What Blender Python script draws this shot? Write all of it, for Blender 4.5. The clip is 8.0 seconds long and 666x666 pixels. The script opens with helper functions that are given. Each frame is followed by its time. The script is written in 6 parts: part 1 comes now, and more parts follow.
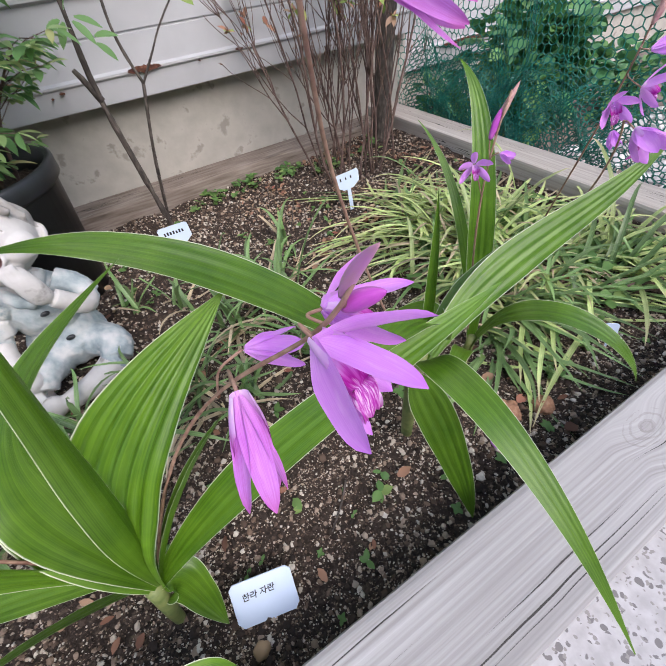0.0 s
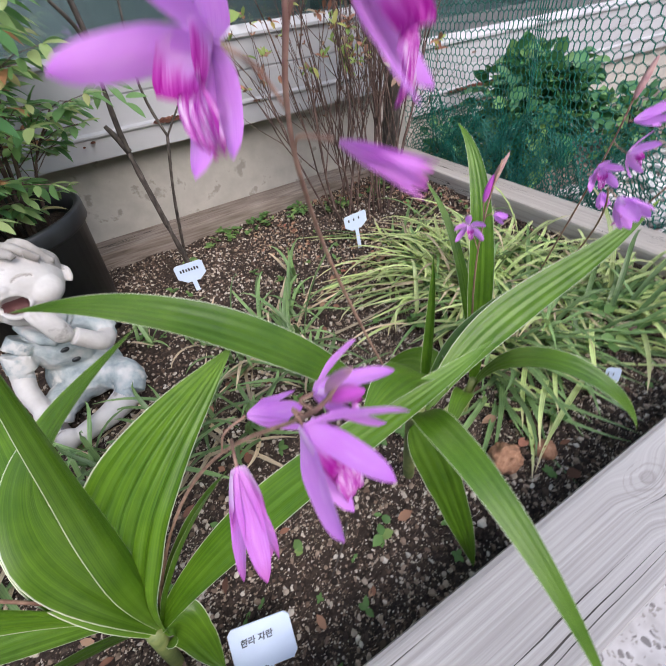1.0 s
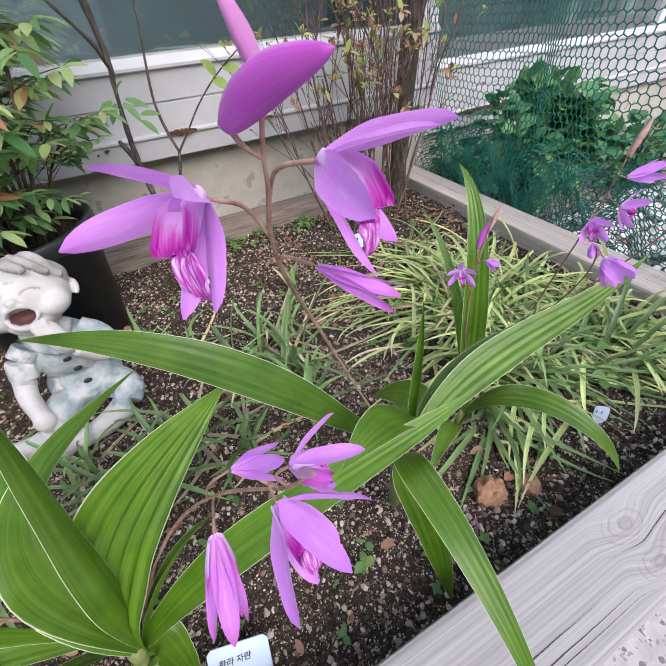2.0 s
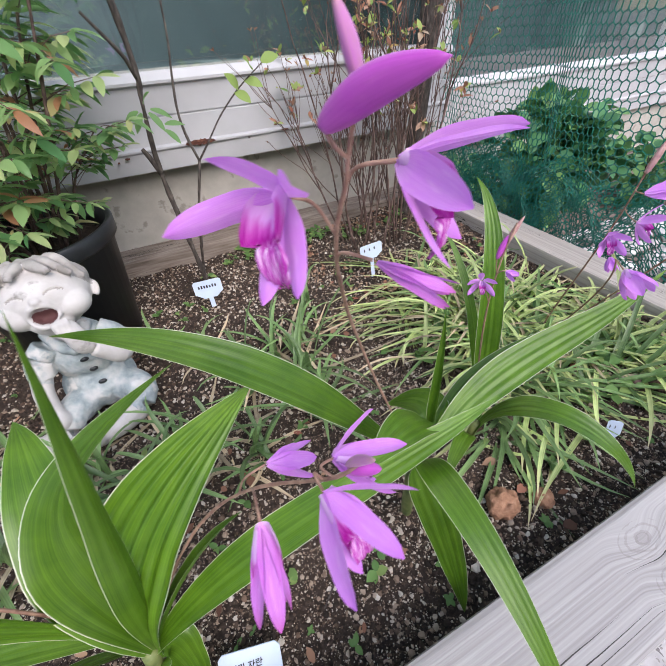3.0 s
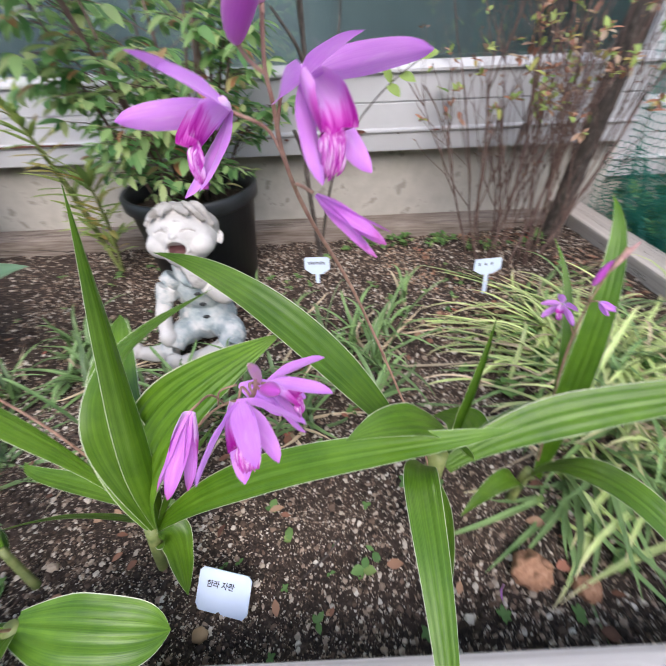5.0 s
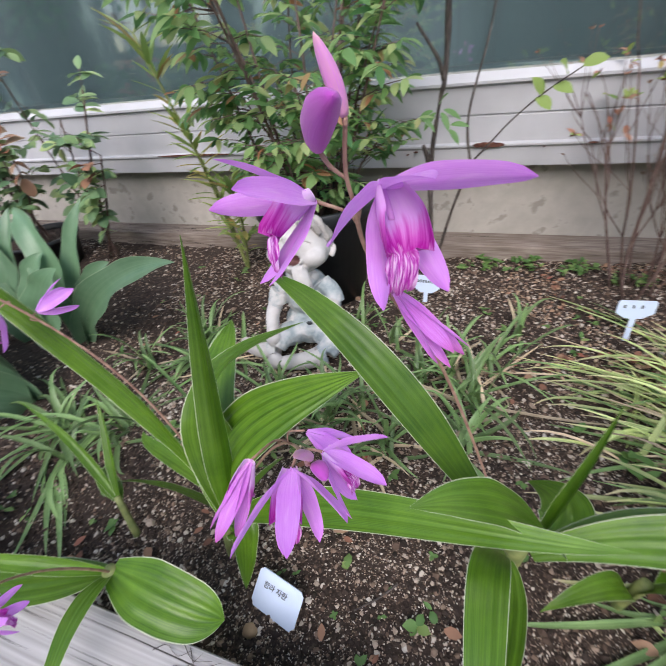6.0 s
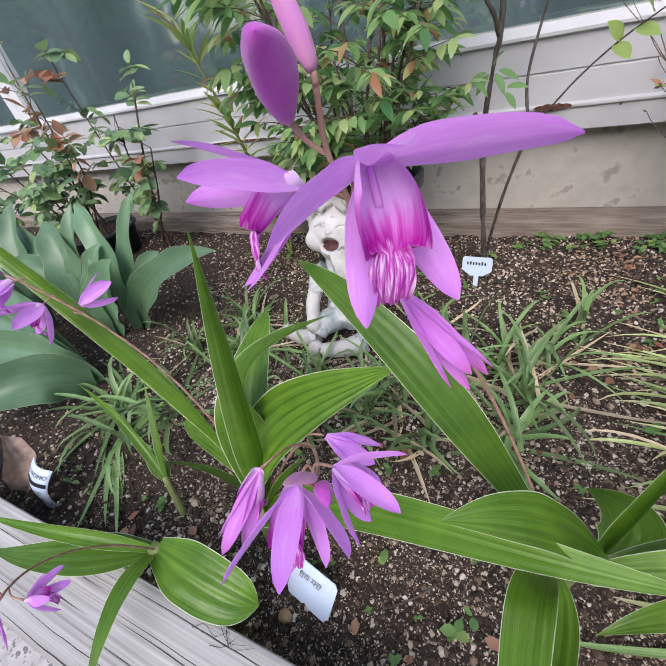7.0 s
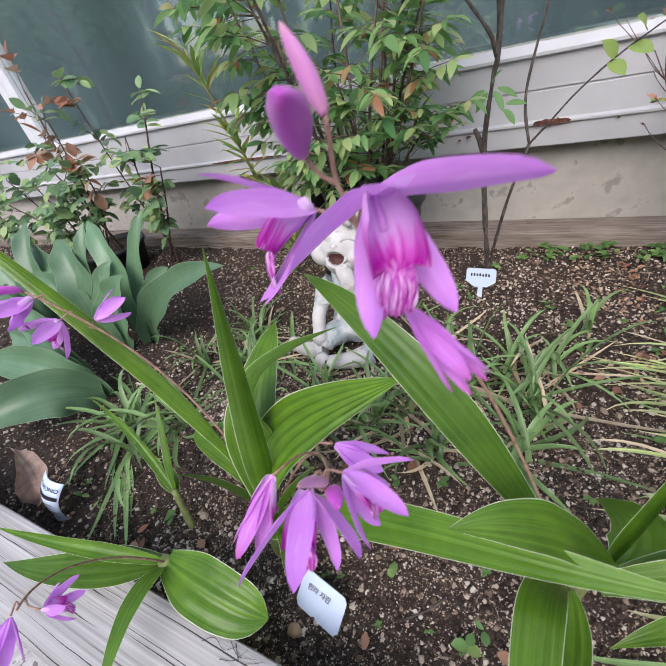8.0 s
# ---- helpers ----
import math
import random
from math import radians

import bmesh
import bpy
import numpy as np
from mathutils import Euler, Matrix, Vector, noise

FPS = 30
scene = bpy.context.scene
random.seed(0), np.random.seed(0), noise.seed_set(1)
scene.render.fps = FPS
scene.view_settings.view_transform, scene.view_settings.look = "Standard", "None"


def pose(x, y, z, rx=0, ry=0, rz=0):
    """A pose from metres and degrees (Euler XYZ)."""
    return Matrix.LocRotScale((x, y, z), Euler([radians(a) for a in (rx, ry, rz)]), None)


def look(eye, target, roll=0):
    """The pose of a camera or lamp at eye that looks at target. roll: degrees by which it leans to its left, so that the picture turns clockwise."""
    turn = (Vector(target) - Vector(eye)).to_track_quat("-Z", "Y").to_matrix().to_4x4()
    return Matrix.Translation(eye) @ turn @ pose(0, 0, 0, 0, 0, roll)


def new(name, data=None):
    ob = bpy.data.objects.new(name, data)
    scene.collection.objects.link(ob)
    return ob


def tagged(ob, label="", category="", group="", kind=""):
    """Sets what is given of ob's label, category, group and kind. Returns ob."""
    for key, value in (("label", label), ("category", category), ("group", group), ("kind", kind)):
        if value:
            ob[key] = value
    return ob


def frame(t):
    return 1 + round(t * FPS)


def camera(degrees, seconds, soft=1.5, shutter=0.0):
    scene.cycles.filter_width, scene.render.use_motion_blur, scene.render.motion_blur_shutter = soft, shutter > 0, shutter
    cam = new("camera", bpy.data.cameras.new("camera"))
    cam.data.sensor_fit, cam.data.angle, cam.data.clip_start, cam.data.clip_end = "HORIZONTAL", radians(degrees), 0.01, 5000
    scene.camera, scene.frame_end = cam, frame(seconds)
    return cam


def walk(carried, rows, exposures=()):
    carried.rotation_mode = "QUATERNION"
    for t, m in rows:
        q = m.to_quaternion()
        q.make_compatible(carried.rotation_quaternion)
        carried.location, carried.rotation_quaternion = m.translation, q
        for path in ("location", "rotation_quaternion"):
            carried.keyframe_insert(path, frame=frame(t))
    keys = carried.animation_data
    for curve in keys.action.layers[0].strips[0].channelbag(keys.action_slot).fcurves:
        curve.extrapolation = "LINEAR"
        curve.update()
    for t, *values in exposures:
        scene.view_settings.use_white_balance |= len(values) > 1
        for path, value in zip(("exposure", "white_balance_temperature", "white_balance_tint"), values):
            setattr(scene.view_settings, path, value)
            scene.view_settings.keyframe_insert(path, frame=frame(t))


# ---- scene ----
cam = camera(85.3, 8.0, soft=0.6, shutter=0.6)
PATH = [
    (0, (0.7668, 0.5654, 0.3091), (1.362, 1.781, -1.149), -7.8),
    (0.5, (0.7696, 0.5632, 0.3114), (1.329, 1.864, -1.128), -10.6),
    (1, (0.7737, 0.5638, 0.3280), (1.385, 1.893, -1.035), -7.9),
    (1.5, (0.7856, 0.5718, 0.3538), (1.364, 1.877, -1.035), -5.2),
    (1.7, (0.7858, 0.5669, 0.3511), (1.387, 1.898, -1.026), -5.2),
    (2.8, (0.7762, 0.5688, 0.3481), (1.484, 2.191, -1.212), -4.4),
    (3, (0.7713, 0.5678, 0.3494), (1.630, 2.509, -1.469), -3.9),
    (3.5, (0.7529, 0.5547, 0.3412), (1.329, 1.777, -0.765), -2.9),
    (4, (0.7505, 0.5278, 0.3515), (1.418, 1.725, -0.915), 3.6),
    (4.5, (0.7650, 0.5355, 0.3411), (1.520, 2.727, -1.653), 3.9),
    (5, (0.8136, 0.5407, 0.3359), (0.819, 2.104, -0.923), -2.5),
    (5.2, (0.8192, 0.5440, 0.3453), (0.695, 2.115, -0.870), -3.7),
    (6.3, (0.8257, 0.5691, 0.3496), (0.141, 1.983, -0.891), -8.3),
    (6.5, (0.8286, 0.5746, 0.3487), (0.031, 2.040, -1.010), -10.2),
    (7, (0.8277, 0.5768, 0.3443), (0.123, 1.754, -0.756), -12.7),
    (7.5, (0.8343, 0.5805, 0.3526), (0.002, 1.928, -0.875), -13.1),
    (8, (0.8292, 0.5725, 0.3477), (0.182, 1.633, -0.576), -13.6),
]
EXPOSURES = [(0, 0.81), (0.5, 0.72), (1, 0.73), (1.5, 0.83), (3, 0.83), (3.5, 0.85), (4, 0.91), (4.5, 1.01), (5, 0.93), (6.5, 0.66), (7, 0.71), (7.5, 0.74), (8, 0.72)]
walk(cam, [(t, look(eye, target, roll)) for t, eye, target, roll in PATH], EXPOSURES)

# ---- light ----
world = bpy.data.worlds.new("overcast_sky")
scene.world = world
world.use_nodes = True
wn = world.node_tree.nodes
sky = wn.new("ShaderNodeTexSky")
sky.sky_type = "NISHITA"
sky.sun_disc = False
sky.sun_elevation = radians(44)
sky.sun_rotation = radians(173)
sky.air_density, sky.dust_density, sky.ozone_density = 1.2, 2.0, 2.0
world.node_tree.links.new(sky.outputs[0], wn["Background"].inputs[0])
wn["Background"].inputs[1].default_value = 0.15
sun = new("sun", bpy.data.lights.new("sun", "SUN"))
sun.data.energy, sun.data.angle, sun.data.color = 1.95, radians(50), (1.0, 0.925, 0.955)
sun.matrix_world = look((1.2, -2.3, 3.0), (0.8, 0.8, 0))


# ---- materials ----
def mat(name, rough=0.6, metal=0.0, spec=0.5):
    m = bpy.data.materials.new(name)
    m.use_nodes = True
    b = m.node_tree.nodes["Principled BSDF"]
    b.inputs["Roughness"].default_value = rough
    b.inputs["Metallic"].default_value = metal
    b.inputs["Specular IOR Level"].default_value = spec
    return m, m.node_tree.nodes, m.node_tree.links, b


def ramp(n, l, fac, stops):
    r = n.new("ShaderNodeValToRGB")
    while len(r.color_ramp.elements) < len(stops):
        r.color_ramp.elements.new(0.5)
    for e, (p, c) in zip(r.color_ramp.elements, stops):
        e.position, e.color = p, (*c, 1)
    l.new(fac, r.inputs[0])
    return r.outputs[0]


def noise_fac(n, l, scale, detail=4, stretch=None, rough=0.55, coords="Object"):
    tc = n.new("ShaderNodeTexCoord")
    src = tc.outputs[coords]
    if stretch:
        mp = n.new("ShaderNodeMapping")
        mp.inputs["Scale"].default_value = stretch
        l.new(src, mp.inputs[0])
        src = mp.outputs[0]
    t = n.new("ShaderNodeTexNoise")
    t.inputs["Scale"].default_value, t.inputs["Detail"].default_value, t.inputs["Roughness"].default_value = scale, detail, rough
    l.new(src, t.inputs[0])
    return t.outputs[0]


def mixc(n, l, fac, a, b, mode="MIX"):
    m = n.new("ShaderNodeMix")
    m.data_type, m.blend_type = "RGBA", mode
    for value, slot in ((fac, 0), (a, 6), (b, 7)):
        if hasattr(value, "links"):
            l.new(value, m.inputs[slot])
        elif slot == 0:
            m.inputs[0].default_value = value
        else:
            m.inputs[slot].default_value = (*value, 1)
    return m.outputs[2]


def bump(n, l, b, height, strength, dist=0.001):
    k = n.new("ShaderNodeBump")
    k.inputs["Strength"].default_value, k.inputs["Distance"].default_value = strength, dist
    l.new(height, k.inputs["Height"])
    l.new(k.outputs[0], b.inputs["Normal"])


def noisy(name, stops, scale, rough=0.7, bumps=0.3, dist=0.001, stretch=None, spec=0.4, detail=6):
    """A surface whose colour runs through stops by fine noise, with a fine relief."""
    m, n, l, b = mat(name, rough, 0, spec)
    f = noise_fac(n, l, scale, detail, stretch)
    c = ramp(n, l, f, stops)
    l.new(c, b.inputs["Base Color"])
    if bumps:
        bump(n, l, b, f, bumps, dist)
    return m


def uv_split(n, l):
    """U across and V along a blade or petal, from its UV map."""
    u = n.new("ShaderNodeUVMap")
    x = n.new("ShaderNodeSeparateXYZ")
    l.new(u.outputs[0], x.inputs[0])
    return x.outputs[0], x.outputs[1]


def calc(n, l, op, a, b=0.0, c=0.0):
    m = n.new("ShaderNodeMath")
    m.operation = op
    for k, v in enumerate((a, b, c)):
        if hasattr(v, "links"):
            l.new(v, m.inputs[k])
        else:
            m.inputs[k].default_value = v
    return m.outputs[0]


def thin(m, n, l, b, colour, amount):
    """Light passing through a thin leaf or petal."""
    t = n.new("ShaderNodeBsdfTranslucent")
    l.new(colour, t.inputs[0])
    x = n.new("ShaderNodeMixShader")
    x.inputs[0].default_value = amount
    out = n["Material Output"]
    l.new(b.outputs[0], x.inputs[1])
    l.new(t.outputs[0], x.inputs[2])
    l.new(x.outputs[0], out.inputs[0])


def blade(name, dark, light, margin=None, stripes=16.0, rough=0.38, tip=None, glow=0.25, edge=0.93, wave=0.08, vary=0.4, veins=(34, 1.6), spec=0.6):
    m, n, l, b = mat(name, rough, 0, spec)
    u, v = uv_split(n, l)
    w = calc(n, l, "SINE", calc(n, l, "MULTIPLY", u, stripes * 6.2832))
    fine = noise_fac(n, l, 1.0, 4, (veins[0], veins[1], 1), coords="UV")
    f = calc(n, l, "ADD", calc(n, l, "MULTIPLY", w, wave), fine)
    big = noise_fac(n, l, 45, 3)
    f = calc(n, l, "ADD", f, calc(n, l, "MULTIPLY", calc(n, l, "SUBTRACT", big, 0.5), 0.7))
    c = ramp(n, l, f, [(0.14, dark), (0.90, light)])
    oi = n.new("ShaderNodeObjectInfo")
    hs = n.new("ShaderNodeHueSaturation")
    l.new(c, hs.inputs["Color"])
    l.new(calc(n, l, "MULTIPLY_ADD", oi.outputs["Random"], vary, 1.0 - vary / 2), hs.inputs["Value"])
    c = hs.outputs[0]
    if tip:
        tf = n.new("ShaderNodeMapRange")
        tf.inputs[1].default_value, tf.inputs[2].default_value = 0.72, 1.0
        l.new(v, tf.inputs[0])
        c = mixc(n, l, tf.outputs[0], c, tip)
    if margin:
        a = calc(n, l, "ABSOLUTE", calc(n, l, "MULTIPLY_ADD", u, 2.0, -1.0))
        k = n.new("ShaderNodeMapRange")
        k.inputs[1].default_value, k.inputs[2].default_value = edge, edge + 0.03
        l.new(a, k.inputs[0])
        c = mixc(n, l, k.outputs[0], c, margin)
    l.new(c, b.inputs["Base Color"])
    bump(n, l, b, f, 0.25 if wave > 0.03 else 0.08, 0.0008)
    thin(m, n, l, b, c, glow)
    return m


def petal_mat(name, base, body, tip, glow=0.3):
    m, n, l, b = mat(name, 0.42, 0, 0.35)
    u, v = uv_split(n, l)
    c = ramp(n, l, v, [(0.0, base), (0.35, body), (0.8, body), (1.0, tip)])
    f = noise_fac(n, l, 1.0, 4, (38, 1.5, 1), coords="UV")
    c = mixc(n, l, ramp(n, l, f, [(0.40, (0, 0, 0)), (0.66, (0.6, 0.6, 0.6))]), c, tip)
    h = noise_fac(n, l, 1.0, 3, (5, 2.5, 1), coords="UV")
    c = mixc(n, l, ramp(n, l, h, [(0.52, (0, 0, 0)), (0.74, (0.45, 0.45, 0.45))]), c, base)
    g = ramp(n, l, noise_fac(n, l, 60, 3), [(0.64, (0, 0, 0)), (0.72, (0.3, 0.3, 0.3))])
    c = mixc(n, l, g, c, (0.55, 0.35, 0.3))
    l.new(c, b.inputs["Base Color"])
    b.inputs["Sheen Weight"].default_value = 0.15
    bump(n, l, b, f, 0.2, 0.0005)
    thin(m, n, l, b, c, glow)
    return m


def lip_mat():
    """Pale tube, dark side lobes and a white middle lobe with purple ridges."""
    m, n, l, b = mat("orchid_lip", 0.5, 0, 0.3)
    u, v = uv_split(n, l)
    a = calc(n, l, "ABSOLUTE", calc(n, l, "MULTIPLY_ADD", u, 2.0, -1.0))
    dark = (0.40, 0.005, 0.30)
    ragged = calc(n, l, "SUBTRACT", noise_fac(n, l, 1.0, 3, (13, 1.5, 1), coords="UV"), 0.5)
    v2 = calc(n, l, "MULTIPLY_ADD", ragged, 0.5, v)
    tube_c = ramp(n, l, v2, [(0.0, (0.84, 0.60, 0.86)), (0.30, (0.76, 0.42, 0.82)), (0.44, (0.60, 0.10, 0.52)), (0.54, dark)])
    lobe = ramp(n, l, noise_fac(n, l, 1.0, 3, (22, 5, 1), coords="UV"), [(0.36, (0.86, 0.66, 0.86)), (0.48, (0.66, 0.22, 0.64)), (0.60, (0.46, 0.03, 0.40))])
    k = n.new("ShaderNodeMapRange")
    k.inputs[1].default_value, k.inputs[2].default_value = 0.56, 0.66
    l.new(v2, k.inputs[0])
    c = mixc(n, l, k.outputs[0], tube_c, lobe)
    r = n.new("ShaderNodeMapRange")
    r.inputs[1].default_value, r.inputs[2].default_value = 0.93, 1.0
    l.new(v, r.inputs[0])
    c = mixc(n, l, calc(n, l, "MULTIPLY", r.outputs[0], 0.7), c, (0.42, 0.03, 0.34))
    l.new(c, b.inputs["Base Color"])
    thin(m, n, l, b, c, 0.2)
    return m


def wood(name, lo, mid, hi, cracks=0.0, knots=(), grain=1.0, axis=0, rough=0.8, splits=(), flow=0.05):
    """Sawn timber with its grain along x (axis 0) or y (axis 1); knots are places round which the grain bends."""
    m, n, l, b = mat(name, rough, 0, 0.25)
    tc = n.new("ShaderNodeTexCoord")
    src = tc.outputs["Object"]
    hearts = []
    for kx, ky, size in knots:
        d = n.new("ShaderNodeVectorMath")
        d.operation = "DISTANCE"
        mp0 = n.new("ShaderNodeMapping")
        mp0.inputs["Scale"].default_value = (0.5, 1, 0)
        l.new(tc.outputs["Object"], mp0.inputs[0])
        l.new(mp0.outputs[0], d.inputs[0])
        d.inputs[1].default_value = (kx * 0.5, ky, 0)
        r = n.new("ShaderNodeMapRange")
        r.inputs[1].default_value, r.inputs[2].default_value, r.inputs[3].default_value, r.inputs[4].default_value = 0, size, 1, 0
        r.interpolation_type = "SMOOTHSTEP"
        l.new(d.outputs["Value"], r.inputs[0])
        hearts.append(calc(n, l, "GREATER_THAN", r.outputs[0], 0.93))
        ring = calc(n, l, "GREATER_THAN", calc(n, l, "SINE", calc(n, l, "MULTIPLY_ADD", noise_fac(n, l, 90, 3), 9.0, calc(n, l, "MULTIPLY", r.outputs[0], 24.0))), 0.55)
        hearts.append(calc(n, l, "MULTIPLY", ring, calc(n, l, "GREATER_THAN", r.outputs[0], 0.42)))
        cb = n.new("ShaderNodeCombineXYZ")
        l.new(calc(n, l, "MULTIPLY", r.outputs[0], 0.009), cb.inputs[1])
        ad = n.new("ShaderNodeVectorMath")
        l.new(src, ad.inputs[0])
        l.new(cb.outputs[0], ad.inputs[1])
        src = ad.outputs[0]

    def stretched(scale, sx, sy, sz, detail=6):
        mp = n.new("ShaderNodeMapping")
        mp.inputs["Scale"].default_value = (sx, sy, sz) if axis == 0 else (sy, sx, sz)
        l.new(src, mp.inputs[0])
        t = n.new("ShaderNodeTexNoise")
        t.inputs["Scale"].default_value, t.inputs["Detail"].default_value = scale, detail
        l.new(mp.outputs[0], t.inputs[0])
        return t.outputs[0]

    g = calc(n, l, "MULTIPLY_ADD", stretched(60 * grain, flow, 9.0, 9.0), 0.6, calc(n, l, "MULTIPLY", stretched(60 * grain, flow, 2.6, 2.6), 0.4))
    c = ramp(n, l, g, [(0.34, lo), (0.5, mid), (0.66, hi)])
    big = stretched(9, 0.3, 1, 1, 3)
    c = mixc(n, l, ramp(n, l, big, [(0.45, (0, 0, 0)), (0.75, (0.7, 0.7, 0.7))]), c, lo)
    h = g
    for heart in hearts:
        c = mixc(n, l, calc(n, l, "MULTIPLY", heart, 0.28), c, (0.20, 0.17, 0.155))
    for y0, x0, x1, w in splits:
        sp = n.new("ShaderNodeSeparateXYZ")
        l.new(src, sp.inputs[0])
        wob = noise_fac(n, l, 1.0, 4, (5, 0.001, 0.001) if axis == 0 else (0.001, 5, 0.001))
        off = calc(n, l, "MULTIPLY_ADD", calc(n, l, "SUBTRACT", wob, 0.5), 0.006, sp.outputs[1 - axis])
        far = calc(n, l, "ABSOLUTE", calc(n, l, "SUBTRACT", off, y0))
        mid = calc(n, l, "ABSOLUTE", calc(n, l, "SUBTRACT", sp.outputs[axis], (x0 + x1) / 2))
        thick = calc(n, l, "MULTIPLY_ADD", mid, -w / ((x1 - x0) / 2), w)
        cr = calc(n, l, "LESS_THAN", far, thick)
        c = mixc(n, l, calc(n, l, "MULTIPLY", cr, 0.95), c, (0.045, 0.04, 0.036))
        h = calc(n, l, "SUBTRACT", h, cr)
    if cracks:
        k = stretched(22, 0.07, 3.2, 1.5, 3)
        line = calc(n, l, "ABSOLUTE", calc(n, l, "SUBTRACT", k, 0.5))
        k2 = stretched(5, 0.5, 2, 1, 2)
        width = calc(n, l, "MULTIPLY", ramp(n, l, k2, [(0.46, (0, 0, 0)), (0.62, (1, 1, 1))]), cracks)
        crack = calc(n, l, "LESS_THAN", line, width)
        c = mixc(n, l, crack, c, (0.035, 0.03, 0.027))
        h = calc(n, l, "SUBTRACT", g, calc(n, l, "MULTIPLY", crack, 1.5))
    l.new(c, b.inputs["Base Color"])
    bump(n, l, b, h, 0.6, 0.0012)
    return m


def soil_mat():
    m, n, l, b = mat("soil", 0.92, 0, 0.3)
    f = noise_fac(n, l, 190, 8, rough=0.7)
    c = ramp(n, l, f, [(0.34, (0.010, 0.0075, 0.006)), (0.52, (0.040, 0.028, 0.022)), (0.70, (0.17, 0.125, 0.095))])
    d = noise_fac(n, l, 7, 4)
    c = mixc(n, l, ramp(n, l, d, [(0.40, (0, 0, 0)), (0.62, (0.6, 0.6, 0.6))]), c, (0.060, 0.041, 0.031))
    l.new(c, b.inputs["Base Color"])
    bump(n, l, b, f, 0.9, 0.004)
    return m


def island_mat(name, stops, rough=0.85, fine=300, glow=0.0, dirt=0.3):
    """Loose pieces, each of its own colour."""
    m, n, l, b = mat(name, rough, 0, 0.3)
    g = n.new("ShaderNodeNewGeometry")
    c = ramp(n, l, g.outputs["Random Per Island"], stops)
    f = noise_fac(n, l, fine, 4)
    c = mixc(n, l, calc(n, l, "MULTIPLY", f, dirt), c, (0.10, 0.075, 0.06))
    l.new(c, b.inputs["Base Color"])
    bump(n, l, b, f, 0.4, 0.001)
    if glow:
        thin(m, n, l, b, c, glow)
    return m


def granite_mat():
    m, n, l, b = mat("granite", 0.6, 0, 0.35)
    f = noise_fac(n, l, 90, 5)
    c = ramp(n, l, f, [(0.35, (0.42, 0.397, 0.39)), (0.65, (0.55, 0.53, 0.525))])
    tc = n.new("ShaderNodeTexCoord")
    nz = n.new("ShaderNodeTexNoise")
    nz.inputs["Scale"].default_value = 70
    l.new(tc.outputs["Object"], nz.inputs[0])
    wv = n.new("ShaderNodeVectorMath")
    wv.operation = "MULTIPLY_ADD"
    l.new(nz.outputs["Color"], wv.inputs[0])
    wv.inputs[1].default_value = (0.007, 0.007, 0.007)
    l.new(tc.outputs["Object"], wv.inputs[2])
    for scale, cut, dark in ((150, 0.16, (0.20, 0.185, 0.18)), (260, 0.15, (0.30, 0.275, 0.26))):
        vt = n.new("ShaderNodeTexVoronoi")
        vt.inputs["Scale"].default_value = scale
        l.new(wv.outputs[0], vt.inputs["Vector"])
        sel = calc(n, l, "GREATER_THAN", noise_fac(n, l, scale * 0.6, 1), 0.52)
        c = mixc(n, l, calc(n, l, "MULTIPLY", sel, calc(n, l, "LESS_THAN", vt.outputs["Distance"], cut * 2.4)), c, dark)
    l.new(c, b.inputs["Base Color"])
    bump(n, l, b, f, 0.3, 0.001)
    return m


def flecked(name, stops, scale, spots, rough=0.6, stretch=None, cut=0.66, fleck_scale=40, bumps=0.15):
    m, n, l, b = mat(name, rough, 0, 0.4)
    f = noise_fac(n, l, scale, 6, stretch)
    c = ramp(n, l, f, stops)
    g = noise_fac(n, l, fleck_scale, 5, stretch)
    c = mixc(n, l, ramp(n, l, g, [(cut, (0, 0, 0)), (cut + 0.06, (1, 1, 1))]), c, spots)
    big = noise_fac(n, l, 3.5, 4, stretch)
    c = mixc(n, l, ramp(n, l, big, [(0.45, (0, 0, 0)), (0.8, (0.5, 0.5, 0.5))]), c, tuple(0.75 * x for x in stops[0][1]))
    l.new(c, b.inputs["Base Color"])
    bump(n, l, b, f, bumps, 0.002)
    return m


def plain(name, colour, rough=0.5, spec=0.5, metal=0.0, vary=0.2, scale=60):
    m, n, l, b = mat(name, rough, metal, spec)
    f = noise_fac(n, l, scale, 4)
    c = ramp(n, l, f, [(0.3, tuple(x * (1 - vary) for x in colour)), (0.7, tuple(min(1, x * (1 + vary)) for x in colour))])
    l.new(c, b.inputs["Base Color"])
    bump(n, l, b, f, 0.1, 0.001)
    return m


SOIL = soil_mat()
GRAIN = island_mat("soil_grains", [(0.0, (0.018, 0.013, 0.010)), (0.30, (0.065, 0.043, 0.032)), (0.50, (0.18, 0.12, 0.085)), (0.68, (0.37, 0.28, 0.21)), (0.83, (0.55, 0.47, 0.38)), (1.0, (0.70, 0.65, 0.57))])
CONCRETE = flecked("painted_concrete", [(0.3, (0.43, 0.405, 0.36)), (0.7, (0.55, 0.52, 0.47))], 30, (0.33, 0.30, 0.26), 0.85, cut=0.60, fleck_scale=30, bumps=0.35)
SIDING = flecked("white_siding", [(0.3, (0.46, 0.46, 0.475)), (0.7, (0.545, 0.545, 0.56))], 12, (0.42, 0.40, 0.38), 0.45, cut=0.72, fleck_scale=60, bumps=0.04)
FRAME = plain("white_frame", (0.68, 0.68, 0.70), 0.4, vary=0.06)
split_rng = random.Random(5)
